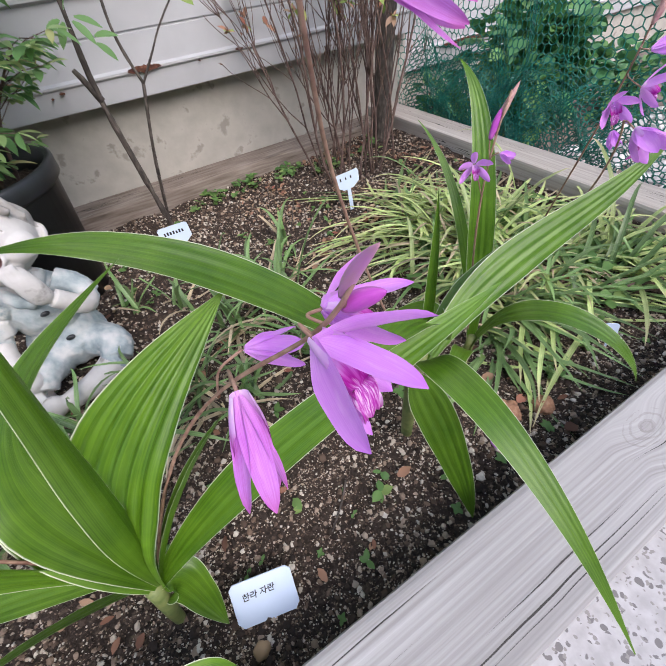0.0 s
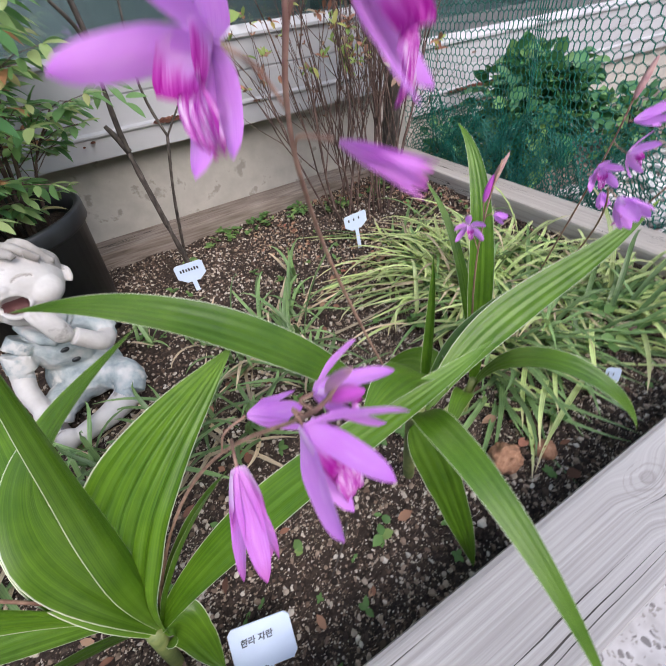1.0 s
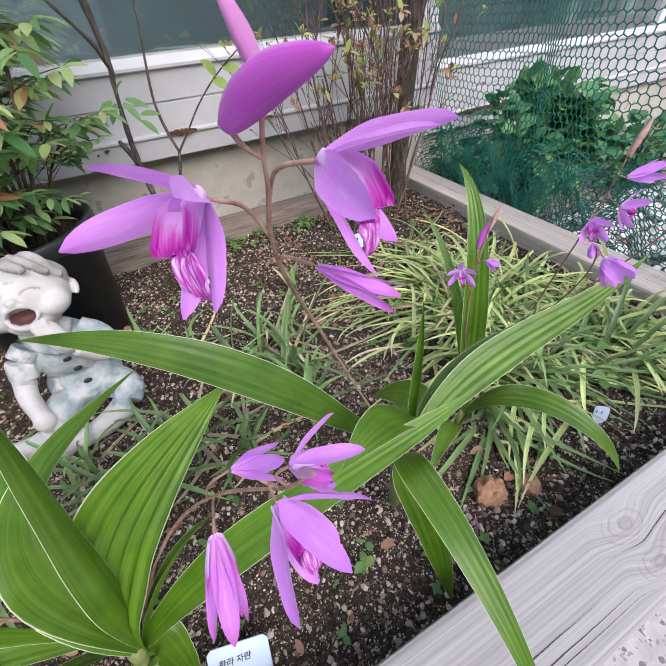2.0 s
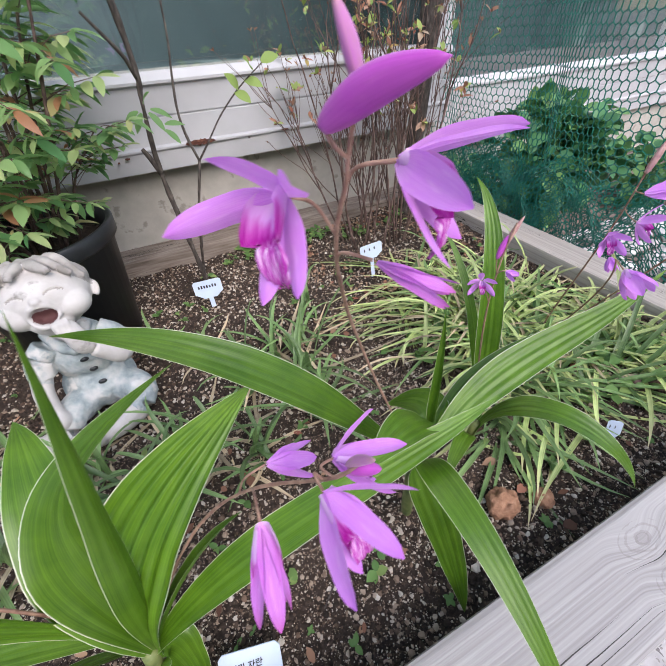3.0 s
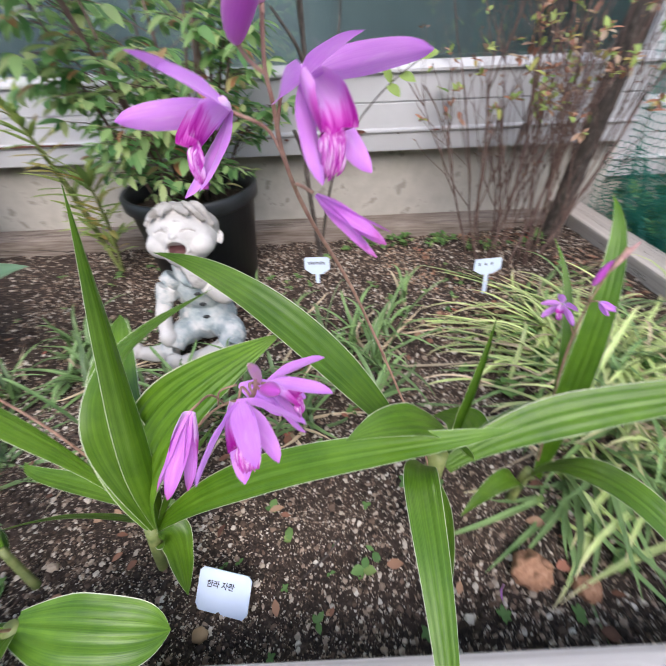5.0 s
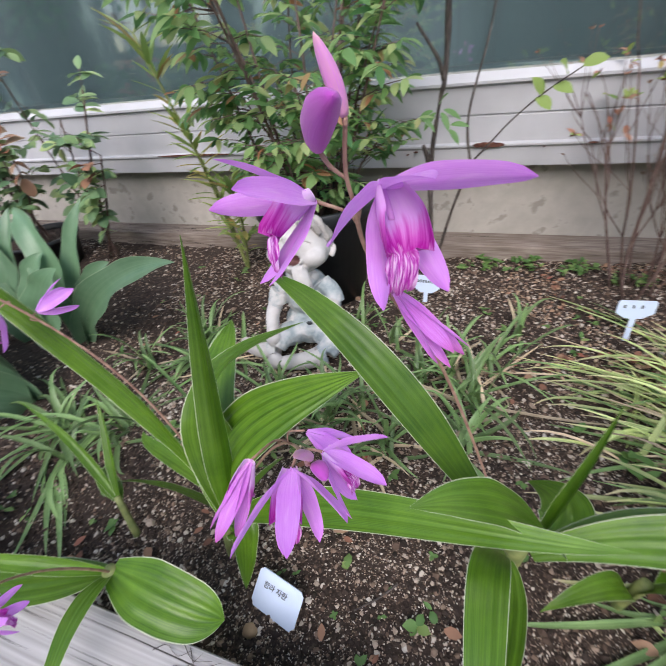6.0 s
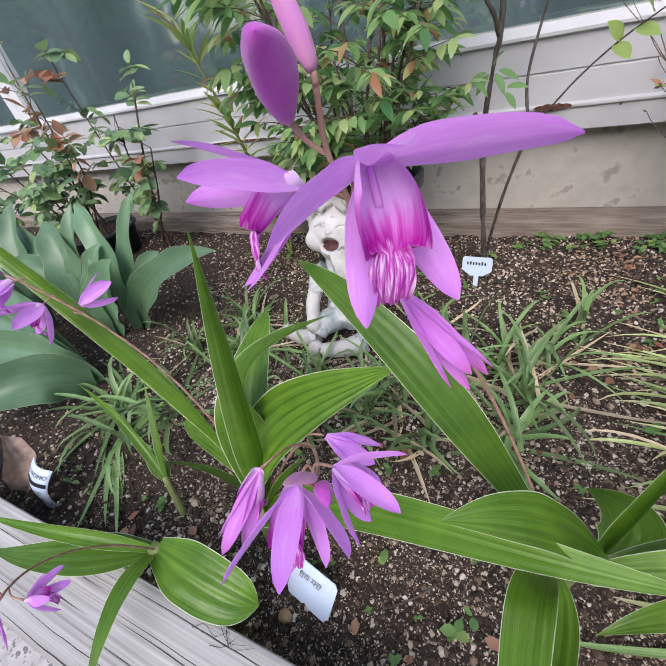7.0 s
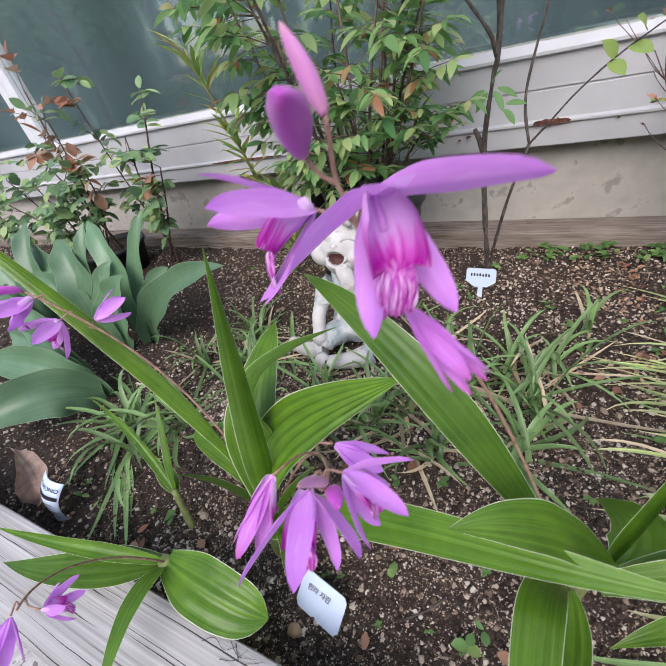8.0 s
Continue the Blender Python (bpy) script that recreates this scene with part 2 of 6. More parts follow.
SPLITS = [(0.5275 + 0.0036 * k + split_rng.uniform(-0.001, 0.001), x, x + split_rng.uniform(0.07, 0.26), split_rng.uniform(0.00022, 0.0006)) for k in range(15) for x in (split_rng.uniform(0.25, 0.62), split_rng.uniform(0.66, 1.2))]
GREY_WOOD = wood("weathered_timber", (0.29, 0.272, 0.262), (0.43, 0.412, 0.402), (0.55, 0.535, 0.525), 0.0, ((1.006, 0.566, 0.020), (1.004, 0.540, 0.018)), splits=SPLITS)
BROWN_WOOD = wood("brown_timber", (0.14, 0.11, 0.088), (0.27, 0.22, 0.185), (0.38, 0.33, 0.29), 0.006, grain=0.5, flow=0.6)
SIDE_WOOD = wood("side_timber", (0.40, 0.35, 0.31), (0.50, 0.45, 0.405), (0.59, 0.54, 0.49), 0.004, axis=1)
GRANITE = granite_mat()
EARTH = noisy("outer_ground", [(0.35, (0.10, 0.08, 0.065)), (0.65, (0.24, 0.2, 0.17))], 40, 0.9, 0.5, 0.003)
RUST = noisy("rust", [(0.3, (0.045, 0.018, 0.014)), (0.55, (0.13, 0.05, 0.032)), (0.75, (0.30, 0.14, 0.09))], 220, 0.85, 0.6, 0.002)
LEAF = blade("orchid_leaf", (0.030, 0.096, 0.003), (0.158, 0.305, 0.022), (0.74, 0.78, 0.58), 6, 0.34, edge=0.962, wave=0.07, vary=0.35, veins=(60, 0.9), glow=0.20, spec=0.5)
GRASS = blade("bulb_leaf", (0.080, 0.175, 0.048), (0.31, 0.45, 0.18), None, 3, 0.34, vary=0.9)
STRAW = blade("fading_blade", (0.27, 0.40, 0.10), (0.80, 0.87, 0.42), None, 3, 0.36, tip=(0.68, 0.58, 0.36), vary=0.9)
DEAD_BLADE = blade("dead_blade", (0.34, 0.25, 0.15), (0.80, 0.68, 0.48), None, 3, 0.6, vary=0.9)
TULIP = blade("tulip_leaf", (0.090, 0.19, 0.096), (0.185, 0.30, 0.172), (0.32, 0.40, 0.26), 10, 0.40, edge=0.965, wave=0.012, glow=0.15, veins=(18, 0.8))
PETAL = petal_mat("orchid_petal", (0.88, 0.54, 0.94), (0.77, 0.335, 0.90), (0.66, 0.215, 0.82), 0.36)
BUD = petal_mat("orchid_bud", (0.58, 0.16, 0.52), (0.52, 0.085, 0.52), (0.46, 0.07, 0.46), 0.12)
LIP = lip_mat()
STEM = noisy("orchid_stem", [(0.3, (0.20, 0.10, 0.075)), (0.7, (0.46, 0.29, 0.21))], 200, 0.5, 0.2)
GREEN_STEM = noisy("green_stem", [(0.3, (0.12, 0.17, 0.05)), (0.7, (0.26, 0.28, 0.10))], 120, 0.5, 0.2)
BRACT = noisy("bract", [(0.3, (0.36, 0.17, 0.20)), (0.7, (0.58, 0.38, 0.32))], 250, 0.6, 0.2)
BARK = noisy("bark", [(0.3, (0.035, 0.029, 0.027)), (0.55, (0.095, 0.078, 0.068)), (0.75, (0.20, 0.17, 0.145))], 220, 0.85, 0.7, 0.002, stretch=(1, 1, 0.3))
RED_BARK = noisy("reddish_bark", [(0.3, (0.07, 0.042, 0.036)), (0.55, (0.165, 0.105, 0.088)), (0.75, (0.30, 0.23, 0.20))], 220, 0.8, 0.6, 0.002, stretch=(1, 1, 0.3))
NANDINA = island_mat("nandina_leaf", [(0.0, (0.09, 0.24, 0.09)), (0.35, (0.22, 0.41, 0.15)), (0.7, (0.38, 0.56, 0.23)), (0.93, (0.55, 0.63, 0.29)), (0.975, (0.50, 0.24, 0.13))], 0.32, 40, 0.5, 0.1)
ROSE_LEAF = island_mat("rose_leaf", [(0.0, (0.10, 0.20, 0.11)), (0.5, (0.19, 0.32, 0.15)), (0.8, (0.32, 0.46, 0.19)), (1.0, (0.42, 0.52, 0.22))], 0.38, 40, 0.25, 0.1)
COPPER_LEAF = island_mat("young_rose_leaf", [(0.0, (0.30, 0.12, 0.075)), (0.5, (0.42, 0.22, 0.14)), (1.0, (0.42, 0.36, 0.26))], 0.5, 40, 0.25, 0.1)
LIME_LEAF = island_mat("lime_leaf", [(0.0, (0.20, 0.34, 0.09)), (0.7, (0.40, 0.50, 0.14)), (1.0, (0.50, 0.34, 0.12))], 0.5, 40, 0.35, 0.08)
DARK_BUSH = island_mat("shrub_leaf", [(0.0, (0.035, 0.13, 0.055)), (0.6, (0.085, 0.25, 0.095)), (1.0, (0.19, 0.36, 0.12))], 0.4, 40, 0.2, 0.1)
WEED = island_mat("weed_leaf", [(0.0, (0.08, 0.18, 0.05)), (0.6, (0.15, 0.28, 0.08)), (1.0, (0.27, 0.38, 0.12))], 0.5, 60, 0.25, 0.1)
LITTER = island_mat("leaf_litter", [(0.0, (0.10, 0.045, 0.03)), (0.4, (0.26, 0.12, 0.075)), (0.8, (0.42, 0.27, 0.17)), (1.0, (0.34, 0.08, 0.06))], 0.8, 80)
POT = plain("black_plastic", (0.018, 0.02, 0.023), 0.42, 0.5, vary=0.25)
NET = plain("green_net", (0.011, 0.165, 0.118), 0.42, 0.5, vary=0.3)
LABEL = plain("white_plastic", (0.60, 0.70, 0.86), 0.35, 0.5, vary=0.03)
INK = plain("black_ink", (0.02, 0.02, 0.025), 0.5, 0.3, vary=0.1)
STATUE = flecked("weathered_cast_stone", [(0.3, (0.43, 0.405, 0.385)), (0.65, (0.62, 0.595, 0.575))], 35, (0.27, 0.25, 0.23), 0.75, cut=0.62, fleck_scale=26, bumps=0.35)
STATUE_CLOTH = flecked("faded_blue_paint", [(0.3, (0.17, 0.22, 0.235)), (0.5, (0.37, 0.42, 0.43)), (0.66, (0.57, 0.565, 0.55))], 45, (0.58, 0.57, 0.55), 0.75, cut=0.58, fleck_scale=30, bumps=0.4)
STATUE_HAIR = flecked("weathered_hair", [(0.3, (0.28, 0.26, 0.24)), (0.65, (0.46, 0.435, 0.41))], 40, (0.24, 0.22, 0.2), 0.8, cut=0.6, fleck_scale=30, bumps=0.4)
MOUTH = plain("dark_red_paint", (0.13, 0.055, 0.055), 0.7)
STONE = noisy("pumice", [(0.3, (0.24, 0.12, 0.07)), (0.6, (0.42, 0.23, 0.14)), (0.8, (0.52, 0.33, 0.22))], 180, 0.9, 0.9, 0.004)
DRY = noisy("dry_leaf", [(0.3, (0.20, 0.13, 0.10)), (0.7, (0.40, 0.29, 0.23))], 90, 0.7, 0.4)


def part(name, bm, material, parent=None, label="", smooth=True):
    me = bpy.data.meshes.new(name)
    bm.to_mesh(me)
    bm.free()
    me.materials.append(material)
    if smooth:
        for p in me.polygons:
            p.use_smooth = True
    ob = new(name, me)
    if parent:
        ob.parent = parent
    if label:
        ob["label"] = label
    return ob


def thing(name, at, label, category, group="", kind=""):
    ob = new(name)
    ob.empty_display_size = 0.02
    ob.location = at
    return tagged(ob, label, category, group, kind)


def box(bm, lo, hi, bevel=0.0, seg=2):
    r = bmesh.ops.create_cube(bm, size=1)
    for v in r["verts"]:
        v.co = Vector([lo[i] + (v.co[i] + 0.5) * (hi[i] - lo[i]) for i in range(3)])
    if bevel:
        es = list({e for v in r["verts"] for e in v.link_edges})
        bmesh.ops.bevel(bm, geom=es, offset=bevel, segments=seg, affect="EDGES", profile=0.6)
    return bm


def slab(name, lo, hi, material, bevel=0.0, label="", kind="structure", category=""):
    ob = part(name, box(bmesh.new(), lo, hi, bevel), material, smooth=False)
    return tagged(ob, label, category, kind=kind)


# ---- shapes ----
def curve_points(pts, n):
    """n points on a smooth line through pts."""
    p = [Vector(q) for q in pts]
    p = [p[0] * 2 - p[1]] + p + [p[-1] * 2 - p[-2]]
    out = []
    for k in range(n):
        f = k / (n - 1) * (len(p) - 3)
        i = min(int(f), len(p) - 4)
        t = f - i
        a, b, c, d = p[i:i + 4]
        out.append(0.5 * (2 * b + (c - a) * t + (2 * a - 5 * b + 4 * c - d) * t * t + (3 * b - a - 3 * c + d) * t ** 3))
    return out


def bezier(c, s):
    a, b, d, e = [Vector(q) for q in c]
    return (1 - s) ** 3 * a + 3 * (1 - s) ** 2 * s * b + 3 * (1 - s) * s * s * d + s ** 3 * e


def tube(bm, pts, r0, r1, sides=6, wobble=0.0):
    rings = []
    ref = Vector((0.31, 0.17, 0.94))
    for k, p in enumerate(pts):
        t = (pts[min(k + 1, len(pts) - 1)] - pts[max(k - 1, 0)]).normalized()
        a = t.cross(ref if abs(t.dot(ref)) < 0.95 else Vector((1, 0, 0))).normalized()
        b = t.cross(a)
        r = r0 + (r1 - r0) * k / max(1, len(pts) - 1)
        if wobble:
            r *= 1 + wobble * noise.noise(p * 60)
        rings.append([bm.verts.new(p + (a * math.cos(6.2832 * i / sides) + b * math.sin(6.2832 * i / sides)) * r) for i in range(sides)])
    for x, y in zip(rings, rings[1:]):
        for i in range(sides):
            bm.faces.new((x[i], x[(i + 1) % sides], y[(i + 1) % sides], y[i]))
    bm.faces.new(rings[0][::-1])
    bm.faces.new(rings[-1])
    return bm


def taper(s, b0=0.3, s1=0.4, e=2.5):
    return (b0 + (1 - b0) * math.sin(math.pi / 2 * min(s / s1, 1))) * (1 - s ** e)


def ribbon(bm, mids, sides, widths, across=8, pleat=0.0, folds=4, cup=0.0, wave=0.0):
    """A leaf blade: its midline, the way to its side at each place and its widths; pleated, cupped and waved."""
    layer = bm.loops.layers.uv.verify()
    rows, n = [], len(mids)
    for k, (m, sd, w) in enumerate(zip(mids, sides, widths)):
        t = (mids[min(k + 1, n - 1)] - mids[max(k - 1, 0)]).normalized()
        sd = (sd - t * sd.dot(t)).normalized()
        up = sd.cross(t).normalized()
        row = []
        for i in range(across + 1):
            u = 2 * i / across - 1
            h = cup * w * (abs(u) ** 1.6) + pleat * w * math.cos(math.pi * folds * u) * (1 - 0.6 * abs(u))
            h += wave * w * abs(u) ** 2 * math.sin(k * 0.9 + (2 if u > 0 else 0))
            row.append(bm.verts.new(m + sd * (u * w / 2) + up * h))
        rows.append(row)
    for k in range(n - 1):
        for i in range(across):
            f = bm.faces.new((rows[k][i], rows[k][i + 1], rows[k + 1][i + 1], rows[k + 1][i]))
            uv = ((i / across, k / (n - 1)), ((i + 1) / across, k / (n - 1)), ((i + 1) / across, (k + 1) / (n - 1)), (i / across, (k + 1) / (n - 1)))
            for lp, q in zip(f.loops, uv):
                lp[layer].uv = q
    return bm


def leaf_blade(c, width, roll0=0.0, roll1=0.0, n=28, across=28, pleat=0.010, cup=0.06, folds=4, wave=0.012, **shape):
    """One arching orchid leaf along the curve c."""
    mids, sides, widths = [], [], []
    for k in range(n):
        s = k / (n - 1)
        m = bezier(c, s)
        t = (bezier(c, min(1, s + 0.01)) - bezier(c, max(0, s - 0.01))).normalized()
        a = t.cross(Vector((0, 0, 1))).normalized()
        b = a.cross(t)
        r = radians(roll0 + (roll1 - roll0) * s)
        mids.append(m)
        sides.append(a * math.cos(r) + b * math.sin(r))
        widths.append(max(0.0004, width * taper(s, **shape)))
    return ribbon(bmesh.new(), mids, sides, widths, across, pleat, folds, cup, wave)


def small_leaf(bm, base, way, normal, length, width, curl=0.15, seg=3):
    """A pointed leaf of a shrub, folded a little along its midrib."""
    way = way.normalized()
    sd = way.cross(normal)
    sd = sd.normalized() if sd.length > 1e-4 else Vector((1, 0, 0))
    up = sd.cross(way)
    prev = None
    for k in range(seg + 1):
        s = k / seg
        m = base + way * (length * s) + up * (-curl * length * s * s)
        w = width * 0.5 * (math.sin(math.pi * min(1, s * 0.93 + 0.07)) ** 0.8)
        row = (bm.verts.new(m - sd * w + up * w * 0.3), bm.verts.new(m), bm.verts.new(m + sd * w + up * w * 0.3))
        if prev:
            for i in range(2):
                bm.faces.new((prev[i], prev[i + 1], row[i + 1], row[i]))
        prev = row


def rand_dir(rng, up=0.0):
    v = Vector((rng.gauss(0, 1), rng.gauss(0, 1), rng.gauss(0, 1))).normalized()
    return (v + Vector((0, 0, up))).normalized()


def blob(bm, at, size, rng, sub=2, rough=0.15, squash=(1, 1, 1), mat_index=0, turn=None):
    r = bmesh.ops.create_icosphere(bm, subdivisions=sub, radius=1)
    off = Vector((rng.random() * 9, rng.random() * 9, rng.random() * 9))
    for v in r["verts"]:
        d = 1 + rough * noise.noise(v.co * 1.7 + off) + rough * 0.4 * noise.noise(v.co * 4.3 + off)
        p = Vector((v.co.x * squash[0], v.co.y * squash[1], v.co.z * squash[2])) * size * d
        v.co = (turn @ p if turn else p) + Vector(at)
    for f in {f for v in r["verts"] for f in v.link_faces}:
        f.material_index = mat_index
    return r["verts"]


def from_arrays(name, verts, faces, material, smooth=False):
    me = bpy.data.meshes.new(name)
    me.from_pydata([tuple(v) for v in verts], [], [tuple(f) for f in faces])
    me.materials.append(material)
    if smooth:
        me.polygons.foreach_set("use_smooth", [True] * len(me.polygons))
    return new(name, me)


# ---- the setting ----
def soil_height(x, y):
    h = 0.007 * noise.noise(Vector((x * 5, y * 5, 0))) + 0.004 * noise.noise(Vector((x * 17, y * 17, 3))) + 0.0036 * noise.noise(Vector((x * 55, y * 55, 5))) + 0.0014 * noise.noise(Vector((x * 140, y * 140, 9)))
    rise = max(0.0, (x - 1.05) / 0.26)
    return h - 0.002 + 0.022 * rise * rise


slab("wall", (-3, 1.345, -0.2), (1.42, 1.52, 0.30), CONCRETE, label="stained cream painted concrete wall base", category="wall")
slab("wall_beam", (-2.0, 1.281, -0.12), (1.31, 1.3445, 0.027), BROWN_WOOD, 0.003, "weathered brown timber along the wall", category="timber")
slab("near_beam", (-1.6, 0.524, -0.12), (1.40, 0.587, 0.052), GREY_WOOD, 0.0045, "grey weathered cracked timber bed edging", category="timber")
slab("far_beam", (1.312, 0.5885, -0.12), (1.372, 1.3445, 0.045), SIDE_WOOD, 0.004, "brown weathered timber bed edging", category="timber")
slab("paving", (-3, -4.0, -0.30), (1.60, 0.5225, -0.012), GRANITE, label="speckled pale granite paving slab", category="paving")
slab("paving_side", (1.3745, 0.524, -0.30), (2.6, 0.80, -0.03), GRANITE, label="speckled pale granite paving slab", category="paving")
slab("ground", (-60, -60, -0.6), (60, 60, -0.31), EARTH, label="bare brown earth ground", category="ground")
slab("outer_soil", (1.3745, 0.8005, -0.30), (6, 5, -0.10), EARTH, label="bare earth beyond the net", category="ground")


def siding(name, x0, x1, y, z, label, scale=1.0):
    """Painted metal cladding: a lower lip, a ledge, a grooved face and a sloped sill."""
    prof = [(0.03, 0.0), (0.0, 0.0), (0.0, 0.030), (-0.004, 0.033), (-0.004, 0.036), (0.003, 0.039), (0.003, 0.078), (0.0055, 0.079), (0.0055, 0.081), (0.003, 0.082), (0.003, 0.122), (-0.003, 0.125), (-0.003, 0.129), (0.012, 0.140), (0.03, 0.140)]
    bm = bmesh.new()
    n = 2
    cols = [[bm.verts.new((x0 + (x1 - x0) * k / (n - 1), y + a * scale, z + b * scale)) for a, b in prof] for k in range(n)]
    for i in range(len(prof) - 1):
        bm.faces.new((cols[0][i], cols[1][i], cols[1][i + 1], cols[0][i + 1]))
    bm.faces.new(cols[0])
    bm.faces.new(cols[1][::-1])
    bmesh.ops.recalc_face_normals(bm, faces=bm.faces)
    return tagged(part(name, bm, SIDING, smooth=False), label, "cladding", kind="structure")


siding("siding", -3, 1.418, 1.312, 0.166, "white painted metal cladding with chips and rust")
GLASS_M, gn, gl, gb = mat("window_glass", 0.03, 0, 0.5)
gb.inputs["Base Color"].default_value = (0.84, 0.92, 0.93, 1)
gb.inputs["Transmission Weight"].default_value = 1.0
gb.inputs["IOR"].default_value = 1.95
# teal tint and pale streaks in this colour stand in for window reflections
INNER = flecked("room_reflection_tint", [(0.3, (0.03, 0.055, 0.060)), (0.7, (0.115, 0.155, 0.160))], 2.2, (0.20, 0.26, 0.25), 0.7, (1, 1, 0.35), 0.58, 5)


def window(name, x0, x1, y, z0, z1):
    w = tagged(new(name), "dark green tinted window in a white frame", "window", kind="structure")
    for nm, lo, hi in (("window_frame", (x0 - 0.035, y - 0.012, z0), (x0, y + 0.03, z1)), ("window_frame", (x1, y - 0.012, z0), (x1 + 0.035, y + 0.03, z1)), ("window_frame", (x0 - 0.035, y - 0.012, z1), (x1 + 0.035, y + 0.03, z1 + 0.04))):
        part(nm, box(bmesh.new(), lo, hi, 0.003), FRAME, w, smooth=False)
    g = part("pane", box(bmesh.new(), (x0 + 0.001, y, z0 + 0.001), (x1 - 0.001, y + 0.005, z1 - 0.001)), GLASS_M, w, smooth=False)
    g.visible_shadow = False
    return w


window("window_1", -0.44, 1.385, 1.335, 0.304, 1.6)
window("window_2", -1.9, -0.51, 1.335, 0.304, 1.6)
# unseen room shell, added to back the panes and stop stray light
slab("room_end", (-3.05, 1.366, 0.20), (-3.0005, 1.7995, 1.7), INNER, label="added room end wall with window reflections in its colour", category="wall")
slab("room_wall", (-3.0, 1.75, 0.30), (1.42, 1.80, 1.7), INNER, label="added room wall behind the glass with reflections in its colour", category="wall")
slab("room_side", (1.385, 1.366, 0.304), (1.42, 1.7495, 1.7), INNER, label="added room side wall with window reflections in its colour", category="wall")
slab("room_floor", (-3.0, 1.5205, 0.20), (1.42, 1.7495, 0.2995), INNER, label="added room floor with window reflections in its colour", category="floor")
# unseen wall, added to close the top; kept low to let sky light past
slab("added_upper_wall", (-3, 1.312, 1.641), (1.42, 1.80, 1.86), CONCRETE, label="added unseen cream wall over the windows", category="wall")
slab("wall_back", (1.4205, 1.46, -0.31), (4.5, 1.7, 0.06), CONCRETE, label="cream painted wall base set back", category="wall")
siding("siding_back", 1.4205, 4.5, 1.44, 0.06, "white painted cladding of the set-back wall", 1.15)
window("window_3", 1.46, 2.45, 1.47, 0.221, 1.6)
window("window_4", 2.53, 4.3, 1.47, 0.221, 1.6)
# added backing for the set-back panes, in the same reflection tint
slab("room_wall_back", (1.4205, 1.9, 0.22), (4.5, 1.95, 1.7), INNER, label="added room wall behind the glass with reflections in its colour", category="wall")
# its unseen counterpart over the set-back windows, added at the same height
slab("added_upper_wall_back", (1.4205, 1.44, 1.641), (4.5, 1.95, 1.86), CONCRETE, label="added unseen cream wall over the windows", category="wall")

# soil of the bed
sx, sy = np.arange(-1.25, 1.3125, 0.007), np.arange(0.580, 1.2875, 0.007)
sv = [(x, y, soil_height(x, y)) for y in sy for x in sx]
nx = len(sx)
sf = [(j * nx + i, j * nx + i + 1, (j + 1) * nx + i + 1, (j + 1) * nx + i) for j in range(len(sy) - 1) for i in range(nx - 1)]
tagged(from_arrays("soil", sv, sf, SOIL, True), "dark crumbly planting soil with pale grit", "soil", kind="structure")


ICO = [(0, -0.526, 0.851), (0, 0.526, 0.851), (0, -0.526, -0.851), (0, 0.526, -0.851), (0.851, 0, 0.526), (0.851, 0, -0.526), (-0.851, 0, 0.526), (-0.851, 0, -0.526), (-0.526, 0.851, 0), (0.526, 0.851, 0), (-0.526, -0.851, 0), (0.526, -0.851, 0)]
ICO_F = [(0, 4, 1), (0, 1, 6), (0, 6, 10), (0, 10, 11), (0, 11, 4), (1, 4, 9), (1, 9, 8), (1, 8, 6), (3, 2, 5), (3, 5, 9), (3, 9, 8), (3, 8, 7), (3, 7, 2), (2, 7, 10), (2, 10, 11), (2, 11, 5), (4, 11, 5), (4, 5, 9), (6, 8, 7), (6, 7, 10)]


def grains(name, count, lo, hi, x0, x1, y0, y1, seed, label, round_ones=False, material=GRAIN):
    """Loose grains lying on the soil, each turned at random; many small ones, few large ones."""
    rs = np.random.RandomState(seed)
    if round_ones:
        base, tri = np.array(ICO), np.array(ICO_F)
    else:
        base = np.array([(1, 0, 0), (-1, 0, 0), (0, 1, 0), (0, -1, 0), (0, 0, 1), (0, 0, -1)], float)
        tri = np.array([(0, 2, 4), (2, 1, 4), (1, 3, 4), (3, 0, 4), (2, 0, 5), (1, 2, 5), (3, 1, 5), (0, 3, 5)])
    n = len(base)
    V, T = [], []
    k = 0
    while k < count:
        x, y = rs.uniform(x0, x1), rs.uniform(y0, y1)
        clump = noise.noise(Vector((x * 11, y * 11, seed)))
        if rs.rand() > 0.62 + 0.8 * clump:
            continue
        r = lo + (hi - lo) * rs.rand() ** 2.6
        q = base * (0.6 + 0.7 * rs.rand(3)) + 0.5 * (rs.rand(n, 3) - 0.5)
        m, _ = np.linalg.qr(rs.randn(3, 3))
        q = (q @ m) * r * (1, 1, 0.8) + (x, y, soil_height(x, y) + r * 0.35)
        V.append(q)
        T.append(tri + n * k)
        k += 1
    ob = from_arrays(name, np.concatenate(V).tolist(), np.concatenate(T).tolist(), material)
    return tagged(ob, label, "grit", kind="stuff")


grains("soil_grit", 54000, 0.0006, 0.0027, 0.30, 1.31, 0.588, 1.28, 5, "pale and brown grit lying on the soil", True)
grains("soil_grit", 24000, 0.0008, 0.0032, -1.2, 0.30, 0.588, 1.28, 6, "pale and brown grit lying on the soil")
grains("soil_grit", 110000, 0.0004, 0.0012, 0.45, 1.20, 0.588, 0.90, 8, "fine pale grit lying on the soil")
grains("soil_grit", 9000, 0.0008, 0.0024, 0.55, 1.31, 0.84, 1.28, 9, "pale grit lying on the soil by the wall")
